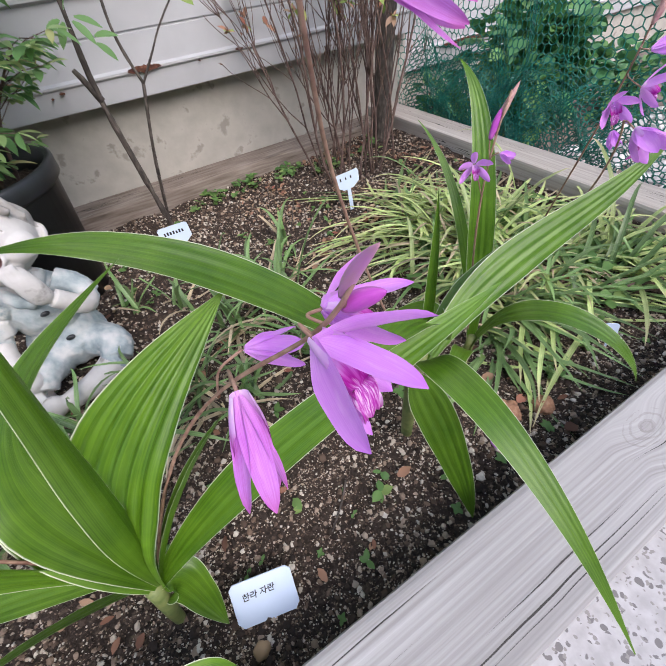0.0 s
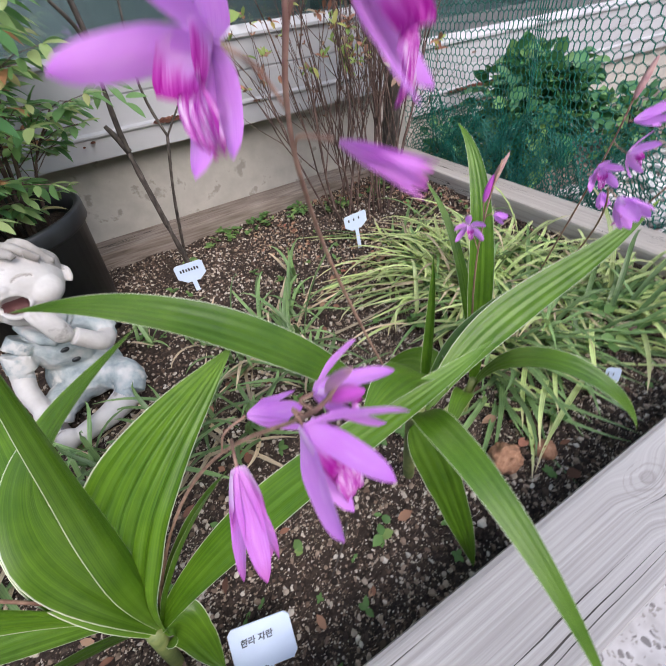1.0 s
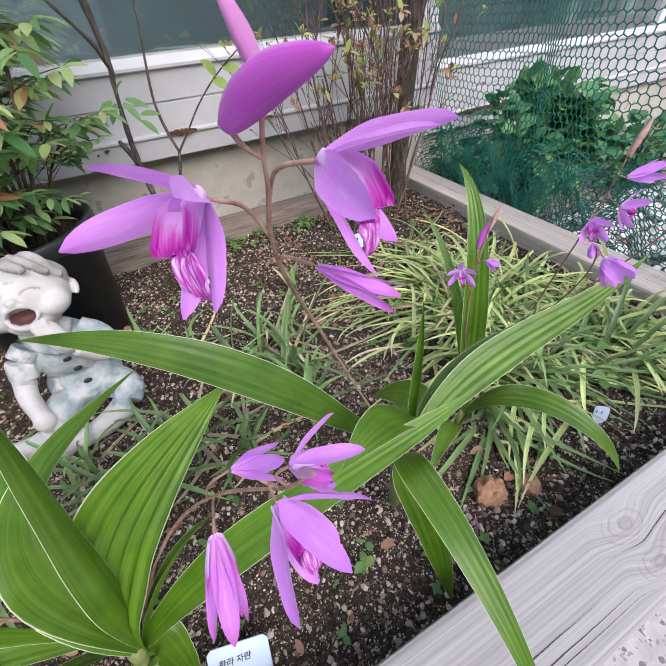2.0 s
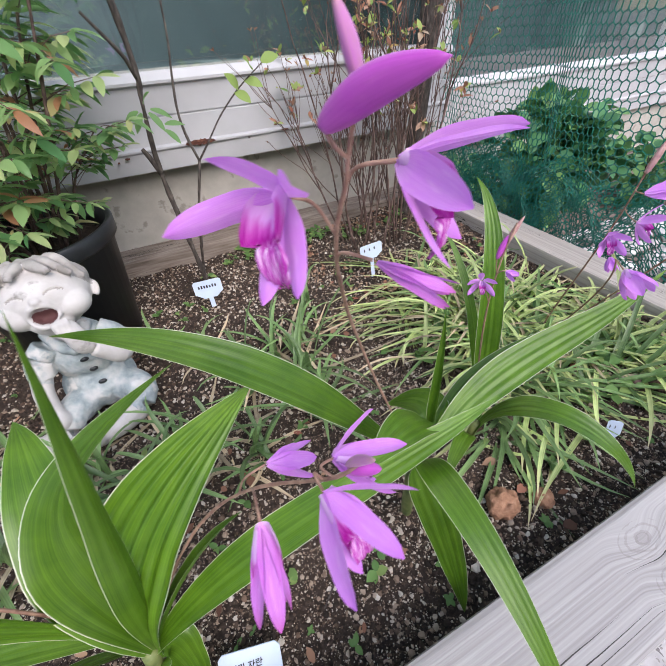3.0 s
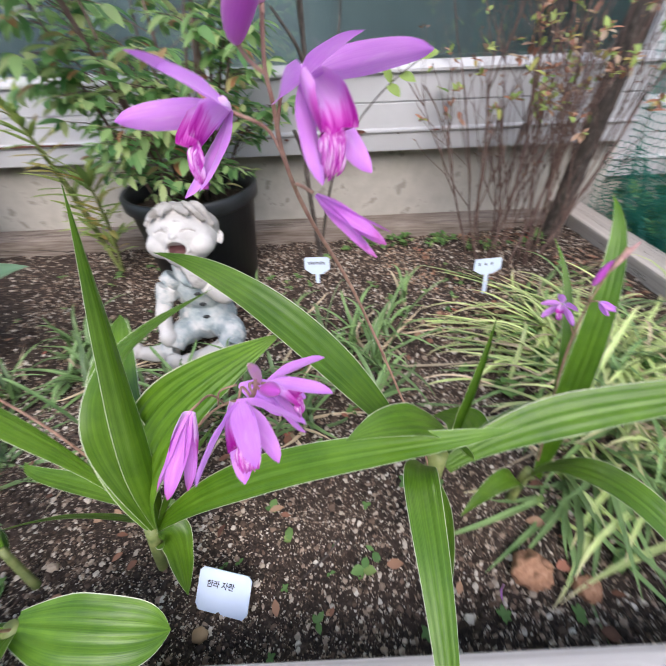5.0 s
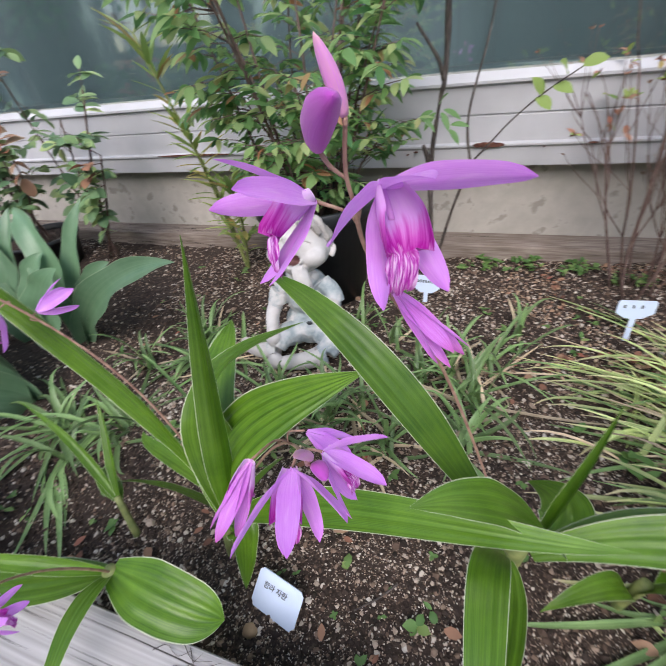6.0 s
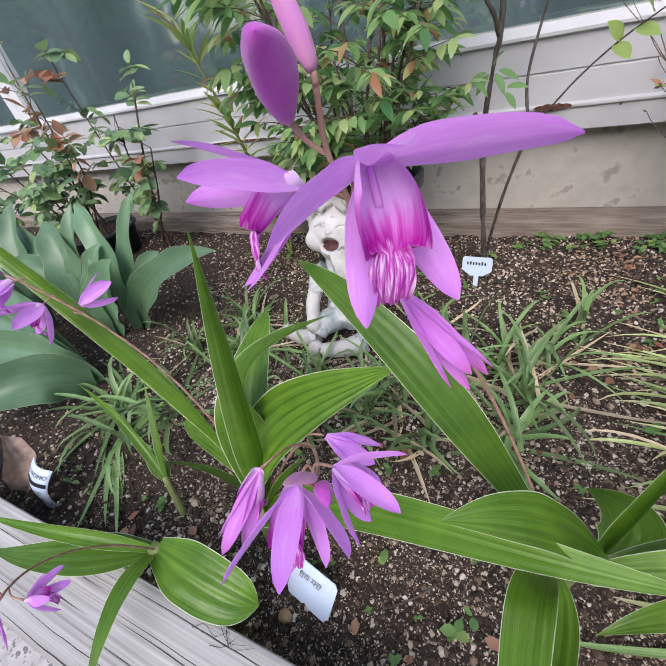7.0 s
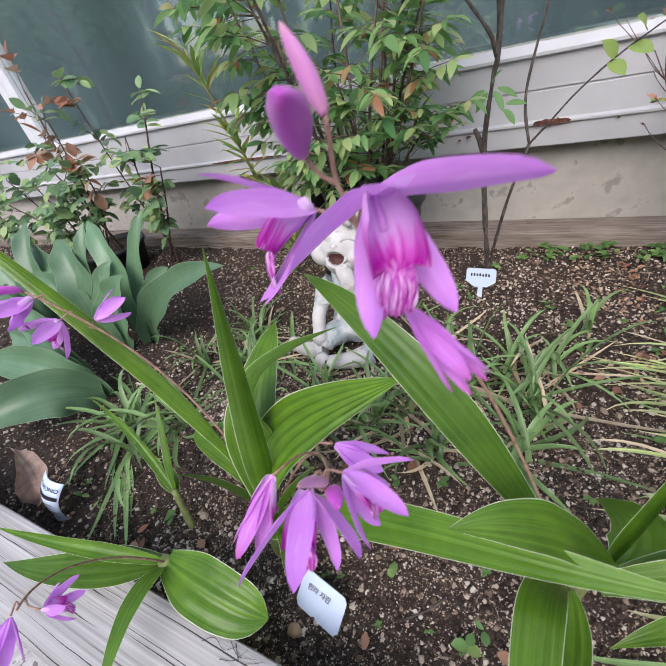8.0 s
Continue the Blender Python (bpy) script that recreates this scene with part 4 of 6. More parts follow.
for pts, top in (([(1.20, 0.80, 0.0), (1.16, 0.77, 0.10), (1.09, 0.715, 0.205), (1.095, 0.716, 0.262)], 0), ([(1.21, 0.79, 0.0), (1.17, 0.75, 0.08), (1.10, 0.70, 0.17), (1.02, 0.675, 0.225)], 1), ([(1.215, 0.785, 0.0), (1.19, 0.74, 0.10), (1.14, 0.68, 0.19), (1.135, 0.665, 0.255)], 2)):
    part("flower_stem", tube(bmesh.new(), [bezier(pts, k / 18) for k in range(19)], 0.0011, 0.0006, 7, 0.15), STEM, orchid_e)
    if top == 0:
        q = bezier(pts, 0.72)
        flower(orchid_e, (1.052, 0.700, 0.222), (-0.6, -0.75, -0.15), UP, q, 45, 0.017, 0.0062, True, 31)
        flower(orchid_e, (1.085, 0.702, 0.224), (0.5, -0.8, -0.1), UP, bezier(pts, 0.82), 58, 0.019, 0.0065, True, 32)
        flower(orchid_e, (1.088, 0.708, 0.243), (0.85, -0.45, 0.15), UP, bezier(pts, 0.9), 18, 0.022, 0.0065, False, 33)
        flower(orchid_e, (1.062, 0.698, 0.205), (-0.15, -0.6, -0.75), UP, q, 15, 0.012, 0.005, False, 34)
        bud(orchid_e, (1.095, 0.716, 0.254), (1.103, 0.715, 0.278), 0.0023, bezier(pts, 0.98), BRACT)
    elif top == 1:
        flower(orchid_e, (1.010, 0.664, 0.226), (-0.1, -0.8, -0.45), UP, bezier(pts, 0.98), 34, 0.019, 0.0075, True, 35)
    else:
        flower(orchid_e, (1.125, 0.672, 0.232), (-0.4, -0.8, -0.1), UP, bezier(pts, 0.85), 50, 0.018, 0.0068, True, 36)
        flower(orchid_e, (1.10, 0.655, 0.205), (0.4, -0.8, -0.4), UP, bezier(pts, 0.75), 30, 0.020, 0.007, True, 37)
        bud(orchid_e, (1.135, 0.665, 0.250), (1.148, 0.66, 0.273), 0.0023, bezier(pts, 0.98), BRACT)

# the orchid with the round leaf over the timber
orchid_f = orchid("ground orchid with a rounded leaf over the timber edge")
leaves(orchid_f, [
    ([(0.612, 0.606, 0.065), (0.655, 0.6, 0.071), (0.687, 0.599, 0.061), (0.702, 0.605, 0.047)], 0.0392, -8, -29, dict(e=6, b0=0.4, s1=0.35, pleat=0.02)),
    ([(0.609, 0.605, 0.062), (0.575, 0.592, 0.088), (0.54, 0.58, 0.095), (0.47, 0.57, 0.10)], 0.013, 25, 20, dict(cup=0.25)),
    ([(0.609, 0.605, 0.062), (0.58, 0.585, 0.080), (0.545, 0.565, 0.083), (0.48, 0.555, 0.075)], 0.033, 0, 0, dict()),
    ([(0.611, 0.604, 0.062), (0.617, 0.585, 0.085), (0.625, 0.56, 0.09), (0.64, 0.525, 0.075)], 0.017, 0, 0, dict()),
])
part("shoot", tube(bmesh.new(), curve_points([(0.618, 0.607, -0.006), (0.613, 0.606, 0.03), (0.610, 0.605, 0.066)], 6), 0.004, 0.005, 10), GREEN_STEM, orchid_f)
stem_f = [(0.612, 0.606, 0.06), (0.60, 0.59, 0.12), (0.62, 0.565, 0.165), (0.645, 0.552, 0.180)]
part("flower_stem", tube(bmesh.new(), [bezier(stem_f, k / 14) for k in range(15)], 0.0009, 0.0006, 7, 0.15), STEM, orchid_f)
flower(orchid_f, (0.650, 0.556, 0.172), (0.70, 0.60, 0.10), (0, 0.3, 0.8), bezier(stem_f, 0.9), 38, 0.0165, 0.0048, True, 41)
flower(orchid_f, (0.640, 0.549, 0.176), (0.1, -0.75, -0.55), (0, 0.5, 0.8), bezier(stem_f, 0.97), 16, 0.021, 0.006, False, 42)

# a young shoot behind the tag
orchid_g = orchid("young ground orchid shoot with narrow yellowish leaves")
leaves(orchid_g, [
    ([(0.548, 0.662, 0.03), (0.52, 0.675, 0.05), (0.49, 0.69, 0.085), (0.42, 0.70, 0.10)], 0.011, 20, 20, dict(cup=0.3)),
    ([(0.548, 0.662, 0.03), (0.54, 0.68, 0.06), (0.53, 0.70, 0.09), (0.515, 0.715, 0.11)], 0.012, 20, 20, dict(cup=0.3)),
    ([(0.548, 0.662, 0.03), (0.535, 0.672, 0.04), (0.52, 0.675, 0.045), (0.505, 0.678, 0.045)], 0.020, 0, 0, dict()),
])
part("shoot", tube(bmesh.new(), curve_points([(0.566, 0.647, -0.004), (0.556, 0.655, 0.015), (0.547, 0.663, 0.036)], 6), 0.0035, 0.003, 9), GREEN_STEM, orchid_g)


# ---- labels ----
def turned(at, across, down):
    """A pose whose x runs along across and whose -y runs along down."""
    x = Vector(across).normalized()
    y = -(Vector(down) - x * Vector(down).dot(x)).normalized()
    return Matrix.Translation(at) @ Matrix((x, y, x.cross(y))).transposed().to_4x4()


def plant_label(m, w, h, stick, bars, label, text="", slope=0.70, foot=0.28):
    """A white plastic tag on a stick; x along its top edge from the upper left corner, y up its face."""
    ob = tagged(new("plant_label"), label, "plant label", "plant labels")
    ob.matrix_world = m
    bm = bmesh.new()
    c = h * 0.14
    c *= 0.7
    pts = [(c, 0), (w - c, 0), (w, -c), (w, -h * slope), (w * (1 - foot), -h), (w * foot, -h), (0, -h * slope), (0, -c)]
    f = bm.faces.new([bm.verts.new((x, y, 0)) for x, y in pts][::-1])
    r = bmesh.ops.extrude_face_region(bm, geom=[f])
    for v in r["geom"]:
        if isinstance(v, bmesh.types.BMVert):
            v.co.z += 0.0009
    bmesh.ops.recalc_face_normals(bm, faces=bm.faces)
    part("plate", bm, LABEL, ob, smooth=False)
    part("stick", box(bmesh.new(), (w * 0.42, -h - stick, 0.0001), (w * 0.58, -h + 0.002, 0.0008), 0.0002), LABEL, ob, smooth=False)
    if text:
        cu = bpy.data.curves.new("writing", "FONT")
        cu.body, cu.size, cu.shear, cu.offset = text, 0.0057, 0.18, 0.00010
        tmp = bpy.data.objects.new("writing", cu)
        scene.collection.objects.link(tmp)
        me = bpy.data.meshes.new_from_object(tmp.evaluated_get(bpy.context.evaluated_depsgraph_get()))
        bpy.data.objects.remove(tmp)
        me.materials.clear()
        me.materials.append(INK)
        t = new("writing", me)
        t.parent = ob
        t.location = (w * 0.16, -h * 0.42, 0.0012)
        t.rotation_euler = (0, 0, radians(2))
    rng = random.Random(len(label))
    for k in range(bars):
        x = w * (0.16 + 0.68 * k / max(1, bars))
        part("writing", box(bmesh.new(), (x, -h * 0.42, 0.0010), (x + w * 0.055, -h * (0.24 + 0.05 * rng.random()), 0.0013)), INK, ob, smooth=False)
    return ob


plant_label(turned((0.704, 0.650, 0.0225), (0.041, -0.010, 0.0), (-0.008, -0.024, -0.024)), 0.0425, 0.031, 0.001, 0, "white plastic plant label with black handwriting in the soil", "한라 자란", 0.86, 0.08)
plant_label(turned((0.772, 1.100, 0.053), (0.043, -0.007, 0.002), (0.0, -0.006, -0.024)), 0.0435, 0.029, 0.016, 7, "white plastic plant label under the bare sapling")
plant_label(turned((1.045, 1.052, 0.060), (0.044, 0.004, 0.0), (0.002, -0.004, -0.024)), 0.045, 0.026, 0.034, 3, "white plastic plant label before the twiggy shrub")
plant_label(turned((1.112, 0.650, 0.024), (0.012, -0.013, 0.002), (-0.003, -0.004, -0.024)), 0.013, 0.022, 0.012, 2, "small white plastic plant label among fading blades")

tag = tagged(new("paper_tag"), "curled white printed paper tag leaning on the timber", "paper tag")
tag.matrix_world = turned((0.404, 0.628, 0.060), (0.034, -0.004, -0.010), (-0.002, -0.022, -0.050))
bm = bmesh.new()
grid = [[bm.verts.new((0.03 * i / 8, -0.068 * j / 10, 0.005 * math.sin(math.pi * i / 8) + 0.006 * math.sin(j * 0.45))) for i in range(9)] for j in range(11)]
for j in range(10):
    for i in range(8):
        bm.faces.new((grid[j][i], grid[j + 1][i], grid[j + 1][i + 1], grid[j][i + 1]))
r = bmesh.ops.extrude_face_region(bm, geom=bm.faces[:])
for v in r["geom"]:
    if isinstance(v, bmesh.types.BMVert):
        v.co.z -= 0.0006
bmesh.ops.recalc_face_normals(bm, faces=bm.faces)
part("sheet", bm, LABEL, tag)


def tag_strip(y0, y1, x0, x1):
    bm = bmesh.new()
    rows = [[bm.verts.new((x0 + (x1 - x0) * i / 8, y, 0.0004 + 0.005 * math.sin(math.pi * (x0 + (x1 - x0) * i / 8) / 0.03) + 0.006 * math.sin(-y / 0.0068 * 0.45))) for i in range(9)] for y in (y0, (y0 + y1) / 2, y1)]
    for a, b in zip(rows, rows[1:]):
        for i in range(8):
            bm.faces.new((a[i], b[i], b[i + 1], a[i + 1]))
    part("printing", bm, INK, tag)


tag_strip(-0.016, -0.021, 0.001, 0.029)
for k in range(7):
    tag_strip(-0.028 - 0.0042 * k, -0.0290 - 0.0042 * k, 0.005, 0.024 - 0.002 * (k % 3))
cu = bpy.data.curves.new("printed_word", "FONT")
cu.body, cu.size = "CHIONO", 0.0062
tmp = bpy.data.objects.new("printed_word", cu)
scene.collection.objects.link(tmp)
me = bpy.data.meshes.new_from_object(tmp.evaluated_get(bpy.context.evaluated_depsgraph_get()))
bpy.data.objects.remove(tmp)
for v in me.vertices:
    v.co.x += 0.003
    v.co.y -= 0.0105
    v.co.z = 0.0006 + 0.005 * math.sin(math.pi * v.co.x / 0.03) + 0.006 * math.sin(-v.co.y / 0.0068 * 0.45)
me.materials.clear()
me.materials.append(INK)
new("printed_word", me).parent = tag

dry = leaf_blade([(0.372, 0.604, 0.004), (0.376, 0.618, 0.03), (0.360, 0.628, 0.05), (0.318, 0.634, 0.058)], 0.036, 20, -60, n=18, across=12, pleat=0.09, cup=0.45, folds=3, wave=0.16, e=2.4)
tagged(part("dry_leaf", dry, DRY), "curled brown dry leaf against the timber", "leaf")


# ---- statue ----
def child_statue():
    """A seated laughing garden figure, its rounded forms fused into one smooth mesh; it faces -y."""
    rng = random.Random(4)
    bm = bmesh.new()
    S, C, H, M = 0, 1, 2, 3
    forms = []

    def e(at, sq, mi=S, ro=0.0, sub=3):
        blob(bm, at, 1.0, rng, sub, ro, sq, mi)
        forms.append((Vector(at), Vector(sq), mi))

    def limb(pts, r0, r1, mi=S):
        line = curve_points(pts, 9)
        tube(bm, line, r0, r1, 14)
        for k, q in enumerate(line):
            r = r0 + (r1 - r0) * k / 8
            forms.append((q, Vector((r, r, r)), mi))

    # head: round, with full cheeks, a small chin and lips round the open mouth
    e((0, 0, 0.161), (0.0435, 0.041, 0.0355), S, 0.0, 4)
    e((0, 0.0, 0.146), (0.036, 0.032, 0.019), S, 0.0, 4)
    e((0, -0.020, 0.137), (0.022, 0.017, 0.011))
    e((0, -0.0415, 0.1630), (0.0055, 0.005, 0.0042))
    for side in (-1, 1):
        e((0.0225 * side, -0.019, 0.151), (0.0205, 0.018, 0.0165))
        limb([(0.0445 * side, 0.010, 0.163), (0.0480 * side, 0.006, 0.160), (0.0480 * side, 0.002, 0.153), (0.0455 * side, 0.000, 0.148)], 0.0030, 0.0026)
        e((0.0440 * side, 0.007, 0.155), (0.0028, 0.006, 0.006))
    limb([(-0.0135, -0.0345, 0.149), (-0.008, -0.0400, 0.157), (0.0, -0.0410, 0.1585), (0.008, -0.0400, 0.157), (0.0135, -0.0345, 0.149)], 0.0034, 0.0034)
    limb([(-0.0135, -0.0345, 0.149), (-0.009, -0.0385, 0.139), (0.0, -0.0395, 0.1355), (0.009, -0.0385, 0.139), (0.0135, -0.0345, 0.149)], 0.0034, 0.0034)
    # hair: a cap with locks swept to both sides over the brow
    e((0, 0.008, 0.170), (0.0458, 0.0405, 0.0295), H, 0.05, 4)
    for x0, x1, y1, z1 in ((-0.004, -0.030, -0.028, 0.1830), (-0.012, -0.041, -0.014, 0.1760), (0.002, 0.020, -0.033, 0.1855), (0.010, 0.036, -0.022, 0.1800), (0.016, 0.044, -0.008, 0.1730), (-0.004, -0.012, -0.034, 0.1875)):
        limb([(x0, 0.2 * y1, 0.1985), (0.6 * x0 + 0.4 * x1, 0.75 * y1, 0.1955), (0.15 * x0 + 0.85 * x1, y1, z1 + 0.005), (x1 * 1.03, y1 * 1.03, z1)], 0.0066, 0.0036, H)
    # body in its shirt
    e((0, 0.002, 0.122), (0.016, 0.015, 0.014))
    e((0, 0.008, 0.086), (0.0325, 0.026, 0.041), C, 0.08, 4)
    e((0, 0.010, 0.036), (0.041, 0.036, 0.032), C, 0.08, 4)
    limb([(-0.020, 0.004, 0.122), (-0.012, -0.014, 0.116), (0.000, -0.022, 0.106), (0.012, -0.014, 0.116), (0.020, 0.004, 0.122)], 0.006, 0.006, C)
    limb([(-0.024, 0.0, 0.109), (-0.036, -0.004, 0.097), (-0.041, -0.008, 0.082)], 0.0135, 0.0145, C)
    limb([(-0.041, -0.008, 0.086), (-0.047, -0.022, 0.067), (-0.045, -0.038, 0.050)], 0.0105, 0.0092)
    e((-0.044, -0.043, 0.044), (0.0110, 0.0115, 0.0125))
    limb([(0.024, 0.0, 0.109), (0.038, -0.006, 0.097), (0.043, -0.012, 0.084)], 0.0135, 0.0145, C)
    limb([(0.043, -0.014, 0.086), (0.037, -0.033, 0.090), (0.020, -0.038, 0.112)], 0.0105, 0.0090)
    e((0.014, -0.040, 0.124), (0.0110, 0.0090, 0.0140))
    for k in range(3):
        limb([(0.006 + 0.0055 * k, -0.044, 0.128), (0.005 + 0.0055 * k, -0.046, 0.135), (0.006 + 0.005 * k, -0.043, 0.140)], 0.0034, 0.0026)
    # legs folded in front, both feet to one side
    limb([(-0.020, -0.008, 0.030), (-0.036, -0.030, 0.034), (-0.044, -0.042, 0.026)], 0.020, 0.015, C)
    limb([(-0.042, -0.040, 0.020), (-0.066, -0.040, 0.016), (-0.088, -0.032, 0.013)], 0.0140, 0.0095)
    e((-0.095, -0.031, 0.018), (0.0095, 0.0100, 0.0130))
    limb([(0.022, -0.008, 0.030), (0.036, -0.032, 0.030), (0.030, -0.046, 0.022)], 0.021, 0.016, C)
    limb([(0.030, -0.046, 0.020), (0.002, -0.058, 0.016), (-0.030, -0.062, 0.013)], 0.0155, 0.0100)
    e((-0.040, -0.063, 0.017), (0.0115, 0.0105, 0.0130))
    for k in range(4):
        e((-0.0475 + 0.001 * k, -0.0700 + 0.0045 * k, 0.022 - 0.002 * abs(k - 1)), (0.0034, 0.0026, 0.0034))
    tmp = part("statue_form", bm, STATUE)
    mod = tmp.modifiers.new("fuse", "REMESH")
    mod.mode, mod.voxel_size = "VOXEL", 0.0013
    sm = tmp.modifiers.new("soften", "SMOOTH")
    sm.factor, sm.iterations = 0.5, 3
    bpy.context.view_layer.update()
    me = bpy.data.meshes.new_from_object(tmp.evaluated_get(bpy.context.evaluated_depsgraph_get()))
    bpy.data.objects.remove(tmp)
    me.materials.clear()
    for m in (STATUE, STATUE_CLOTH, STATUE_HAIR, MOUTH):
        me.materials.append(m)
    # the hollow of the mouth and the eye creases
    for v in me.vertices:
        q = v.co
        if q.y < -0.02:
            d = ((q.x / 0.0118) ** 2 + ((q.z - 0.147) / 0.0092) ** 2)
            if d < 1:
                q.y += 0.012 * (1 - d) ** 0.4
            for side in (-1, 1):
                x = (q.x - 0.0170 * side) / 0.0085
                if abs(x) < 1 and abs(q.z - (0.1705 - 0.0030 * x * x)) < 0.0011:
                    q.y += 0.0018
    at_f = np.array([tuple(f[0]) for f in forms])
    rad_f = np.array([tuple(f[1]) for f in forms])
    kind_f = [f[2] for f in forms]
    for poly in me.polygons:
        q = poly.center
        mi = kind_f[int((((np.array(tuple(q)) - at_f) / rad_f) ** 2).sum(1).argmin())]
        if q.y < -0.02 and (q.x / 0.0112) ** 2 + ((q.z - 0.147) / 0.0087) ** 2 < 1:
            mi = M if q.z - 0.147 < 0.0046 else S
        for side in (-1, 1):
            x = (q.x - 0.0170 * side) / 0.0085
            if q.y < -0.02 and abs(x) < 1 and abs(q.z - (0.1705 - 0.0030 * x * x)) < 0.0009:
                mi = H
        poly.material_index = mi
        poly.use_smooth = True
    me.materials.append(POT)
    bb = bmesh.new()
    bb.from_mesh(me)
    bb.normal_update()
    for v in bb.verts:
        if v.link_faces and all(f.material_index == H for f in v.link_faces):
            a = math.atan2(v.co.x, 0.03 - v.co.y)
            v.co += v.normal * 0.0009 * math.sin(a * 14 + v.co.z * 200 + 2 * math.sin(a * 3))
        elif v.co.z < 0.11 and v.link_faces and all(f.material_index == C for f in v.link_faces):
            v.co += v.normal * (0.0016 * noise.noise(v.co * 70) + 0.0006 * noise.noise(v.co * 240))
    for bx, bz in ((0.002, 0.090), (0.004, 0.072), (0.005, 0.054)):
        front = min((v.co.y for v in me.vertices if abs(v.co.x - bx) < 0.003 and abs(v.co.z - bz) < 0.003), default=-0.02)
        blob(bb, (bx, front, bz), 0.0046, rng, 2, 0.0, (1, 0.5, 0.62), 4)
    bb.to_mesh(me)
    bb.free()
    # the head thrown back
    for v in me.vertices:
        k = max(0.0, min(1.0, (v.co.z - 0.118) / 0.014))
        if k:
            p = Vector((0, 0.002, 0.140))
            v.co = Matrix.Rotation(radians(-4 * k), 3, "Z") @ (Matrix.Rotation(radians(-19 * k), 3, "X") @ (v.co - p) * (1 - 0.08 * k) + p)
    ob = new("garden_statue", me)
    ob.matrix_world = pose(0.637, 0.962, -0.003, 0, 0, 7)
    return tagged(ob, "weathered cast stone statue of a seated laughing child", "statue")


child_statue()


# ---- pots ----
def pot(at, r_top, r_bottom, height, label):
    ob = thing("plant_pot", at, label, "pot", "black plastic pots")
    prof = [(0.0, 0.004), (r_bottom, 0.0), (r_bottom + (r_top - r_bottom) * 0.86, height * 0.86), (r_top * 1.0, height * 0.87), (r_top * 1.04, height * 0.89), (r_top * 1.05, height * 0.985), (r_top * 1.02, height), (r_top * 0.965, height * 0.99), (r_top * 0.95, height * 0.84)]
    bm = bmesh.new()
    n = 48
    rings = [[bm.verts.new((r * math.cos(6.2832 * i / n), r * math.sin(6.2832 * i / n), z)) for i in range(n)] for r, z in prof[1:]]
    for a, b in zip(rings, rings[1:]):
        for i in range(n):
            bm.faces.new((a[i], a[(i + 1) % n], b[(i + 1) % n], b[i]))
    bm.faces.new(rings[0][::-1])
    part("body", bm, POT, ob)
    bm = bmesh.new()
    bmesh.ops.create_grid(bm, x_segments=24, y_segments=24, size=r_top * 0.94)
    bmesh.ops.delete(bm, geom=[v for v in bm.verts if v.co.length > r_top * 0.945], context="VERTS")
    for v in bm.verts:
        v.co.z = height * 0.84 + 0.006 * noise.noise(v.co * 60)
    part("potting_soil", bm, SOIL, ob)
    return ob


pot((0.605, 1.125, -0.004), 0.097, 0.076, 0.176, "black plastic pot holding a leafy nandina shrub")
pot((-0.115, 1.135, -0.004), 0.085, 0.068, 0.078, "black plastic pot behind the tulip leaves")


def nandina(at, height, seed):
    rng = random.Random(seed)
    ob = thing("nandina_shrub", at, "green nandina shrub with reddish leaf tips in its pot", "shrub")
    bs, bl = bmesh.new(), bmesh.new()
    for k in range(22):
        a = 2.4 * k + rng.random() * 0.5
        r = 0.05 * math.sqrt(rng.random())
        p0 = Vector((r * math.cos(a), r * math.sin(a), 0.0))
        h = height * rng.uniform(0.18, 1.0)
        out = rng.uniform(0.03, 0.115) * (0.5 + h / height)
        p2 = p0 + Vector((out * math.cos(a), out * math.sin(a), h))
        line = curve_points([p0, p0.lerp(p2, 0.5) + Vector((rng.uniform(-.012, .012), rng.uniform(-.012, .012), 0.01)), p2], 12)
        tube(bs, line, 0.0026, 0.0010, 6)
        for q in range(2, 12):
            for rep in range(2 if q > 3 else 1):
                base = line[q]
                d = (Vector((math.cos(a + rng.uniform(-1.9, 1.9)), math.sin(a + rng.uniform(-1.9, 1.9)), rng.uniform(-0.15, 0.6)))).normalized()
                length = rng.uniform(0.03, 0.07)
                pet = [base, base + d * length * 0.5 + Vector((0, 0, 0.004)), base + d * length]
                tube(bs, pet, 0.0006, 0.0004, 4)
                for j, f in enumerate((0.55, 0.78, 1.0)):
                    w = base.lerp(pet[2], f)
                    for sgn in ((-1, 1) if f < 1 else (-1, 0, 1)):
                        side = d.cross(Vector((0, 0, 1))).normalized()
                        way = (d * (1.0 if sgn == 0 else 0.45) + side * sgn * 0.9 + Vector((0, 0, rng.uniform(-0.55, 0.1)))).normalized()
                        L = rng.uniform(0.016, 0.029) * (0.75 + 0.7 * base.z / height) * (1.2 if sgn == 0 else 1)
                        small_leaf(bl, w, way, Vector((0, 0, 1)) + rand_dir(rng) * 0.5, L, L * rng.uniform(0.34, 0.44), rng.uniform(0.1, 0.4), 5)
    part("stem", bs, RED_BARK, ob)
    tagged(part("foliage", bl, NANDINA, ob), kind="stuff")
    return ob


nandina((0.608, 1.120, 0.141), 0.44, 8)


# ---- the bare saplings ----
sap = tagged(new("sapling"), "thin bare sapling with a few young leaves", "sapling", "saplings by the wall")
part("trunk", tube(bmesh.new(), curve_points([(0.800, 1.185, -0.01), (0.797, 1.16, 0.035), (0.790, 1.145, 0.12), (0.784, 1.138, 0.215), (0.790, 1.135, 0.29), (0.794, 1.132, 0.315), (0.792, 1.13, 0.38), (0.78, 1.12, 0.52)], 36), 0.0041, 0.0028, 10, 0.6), BARK, sap)
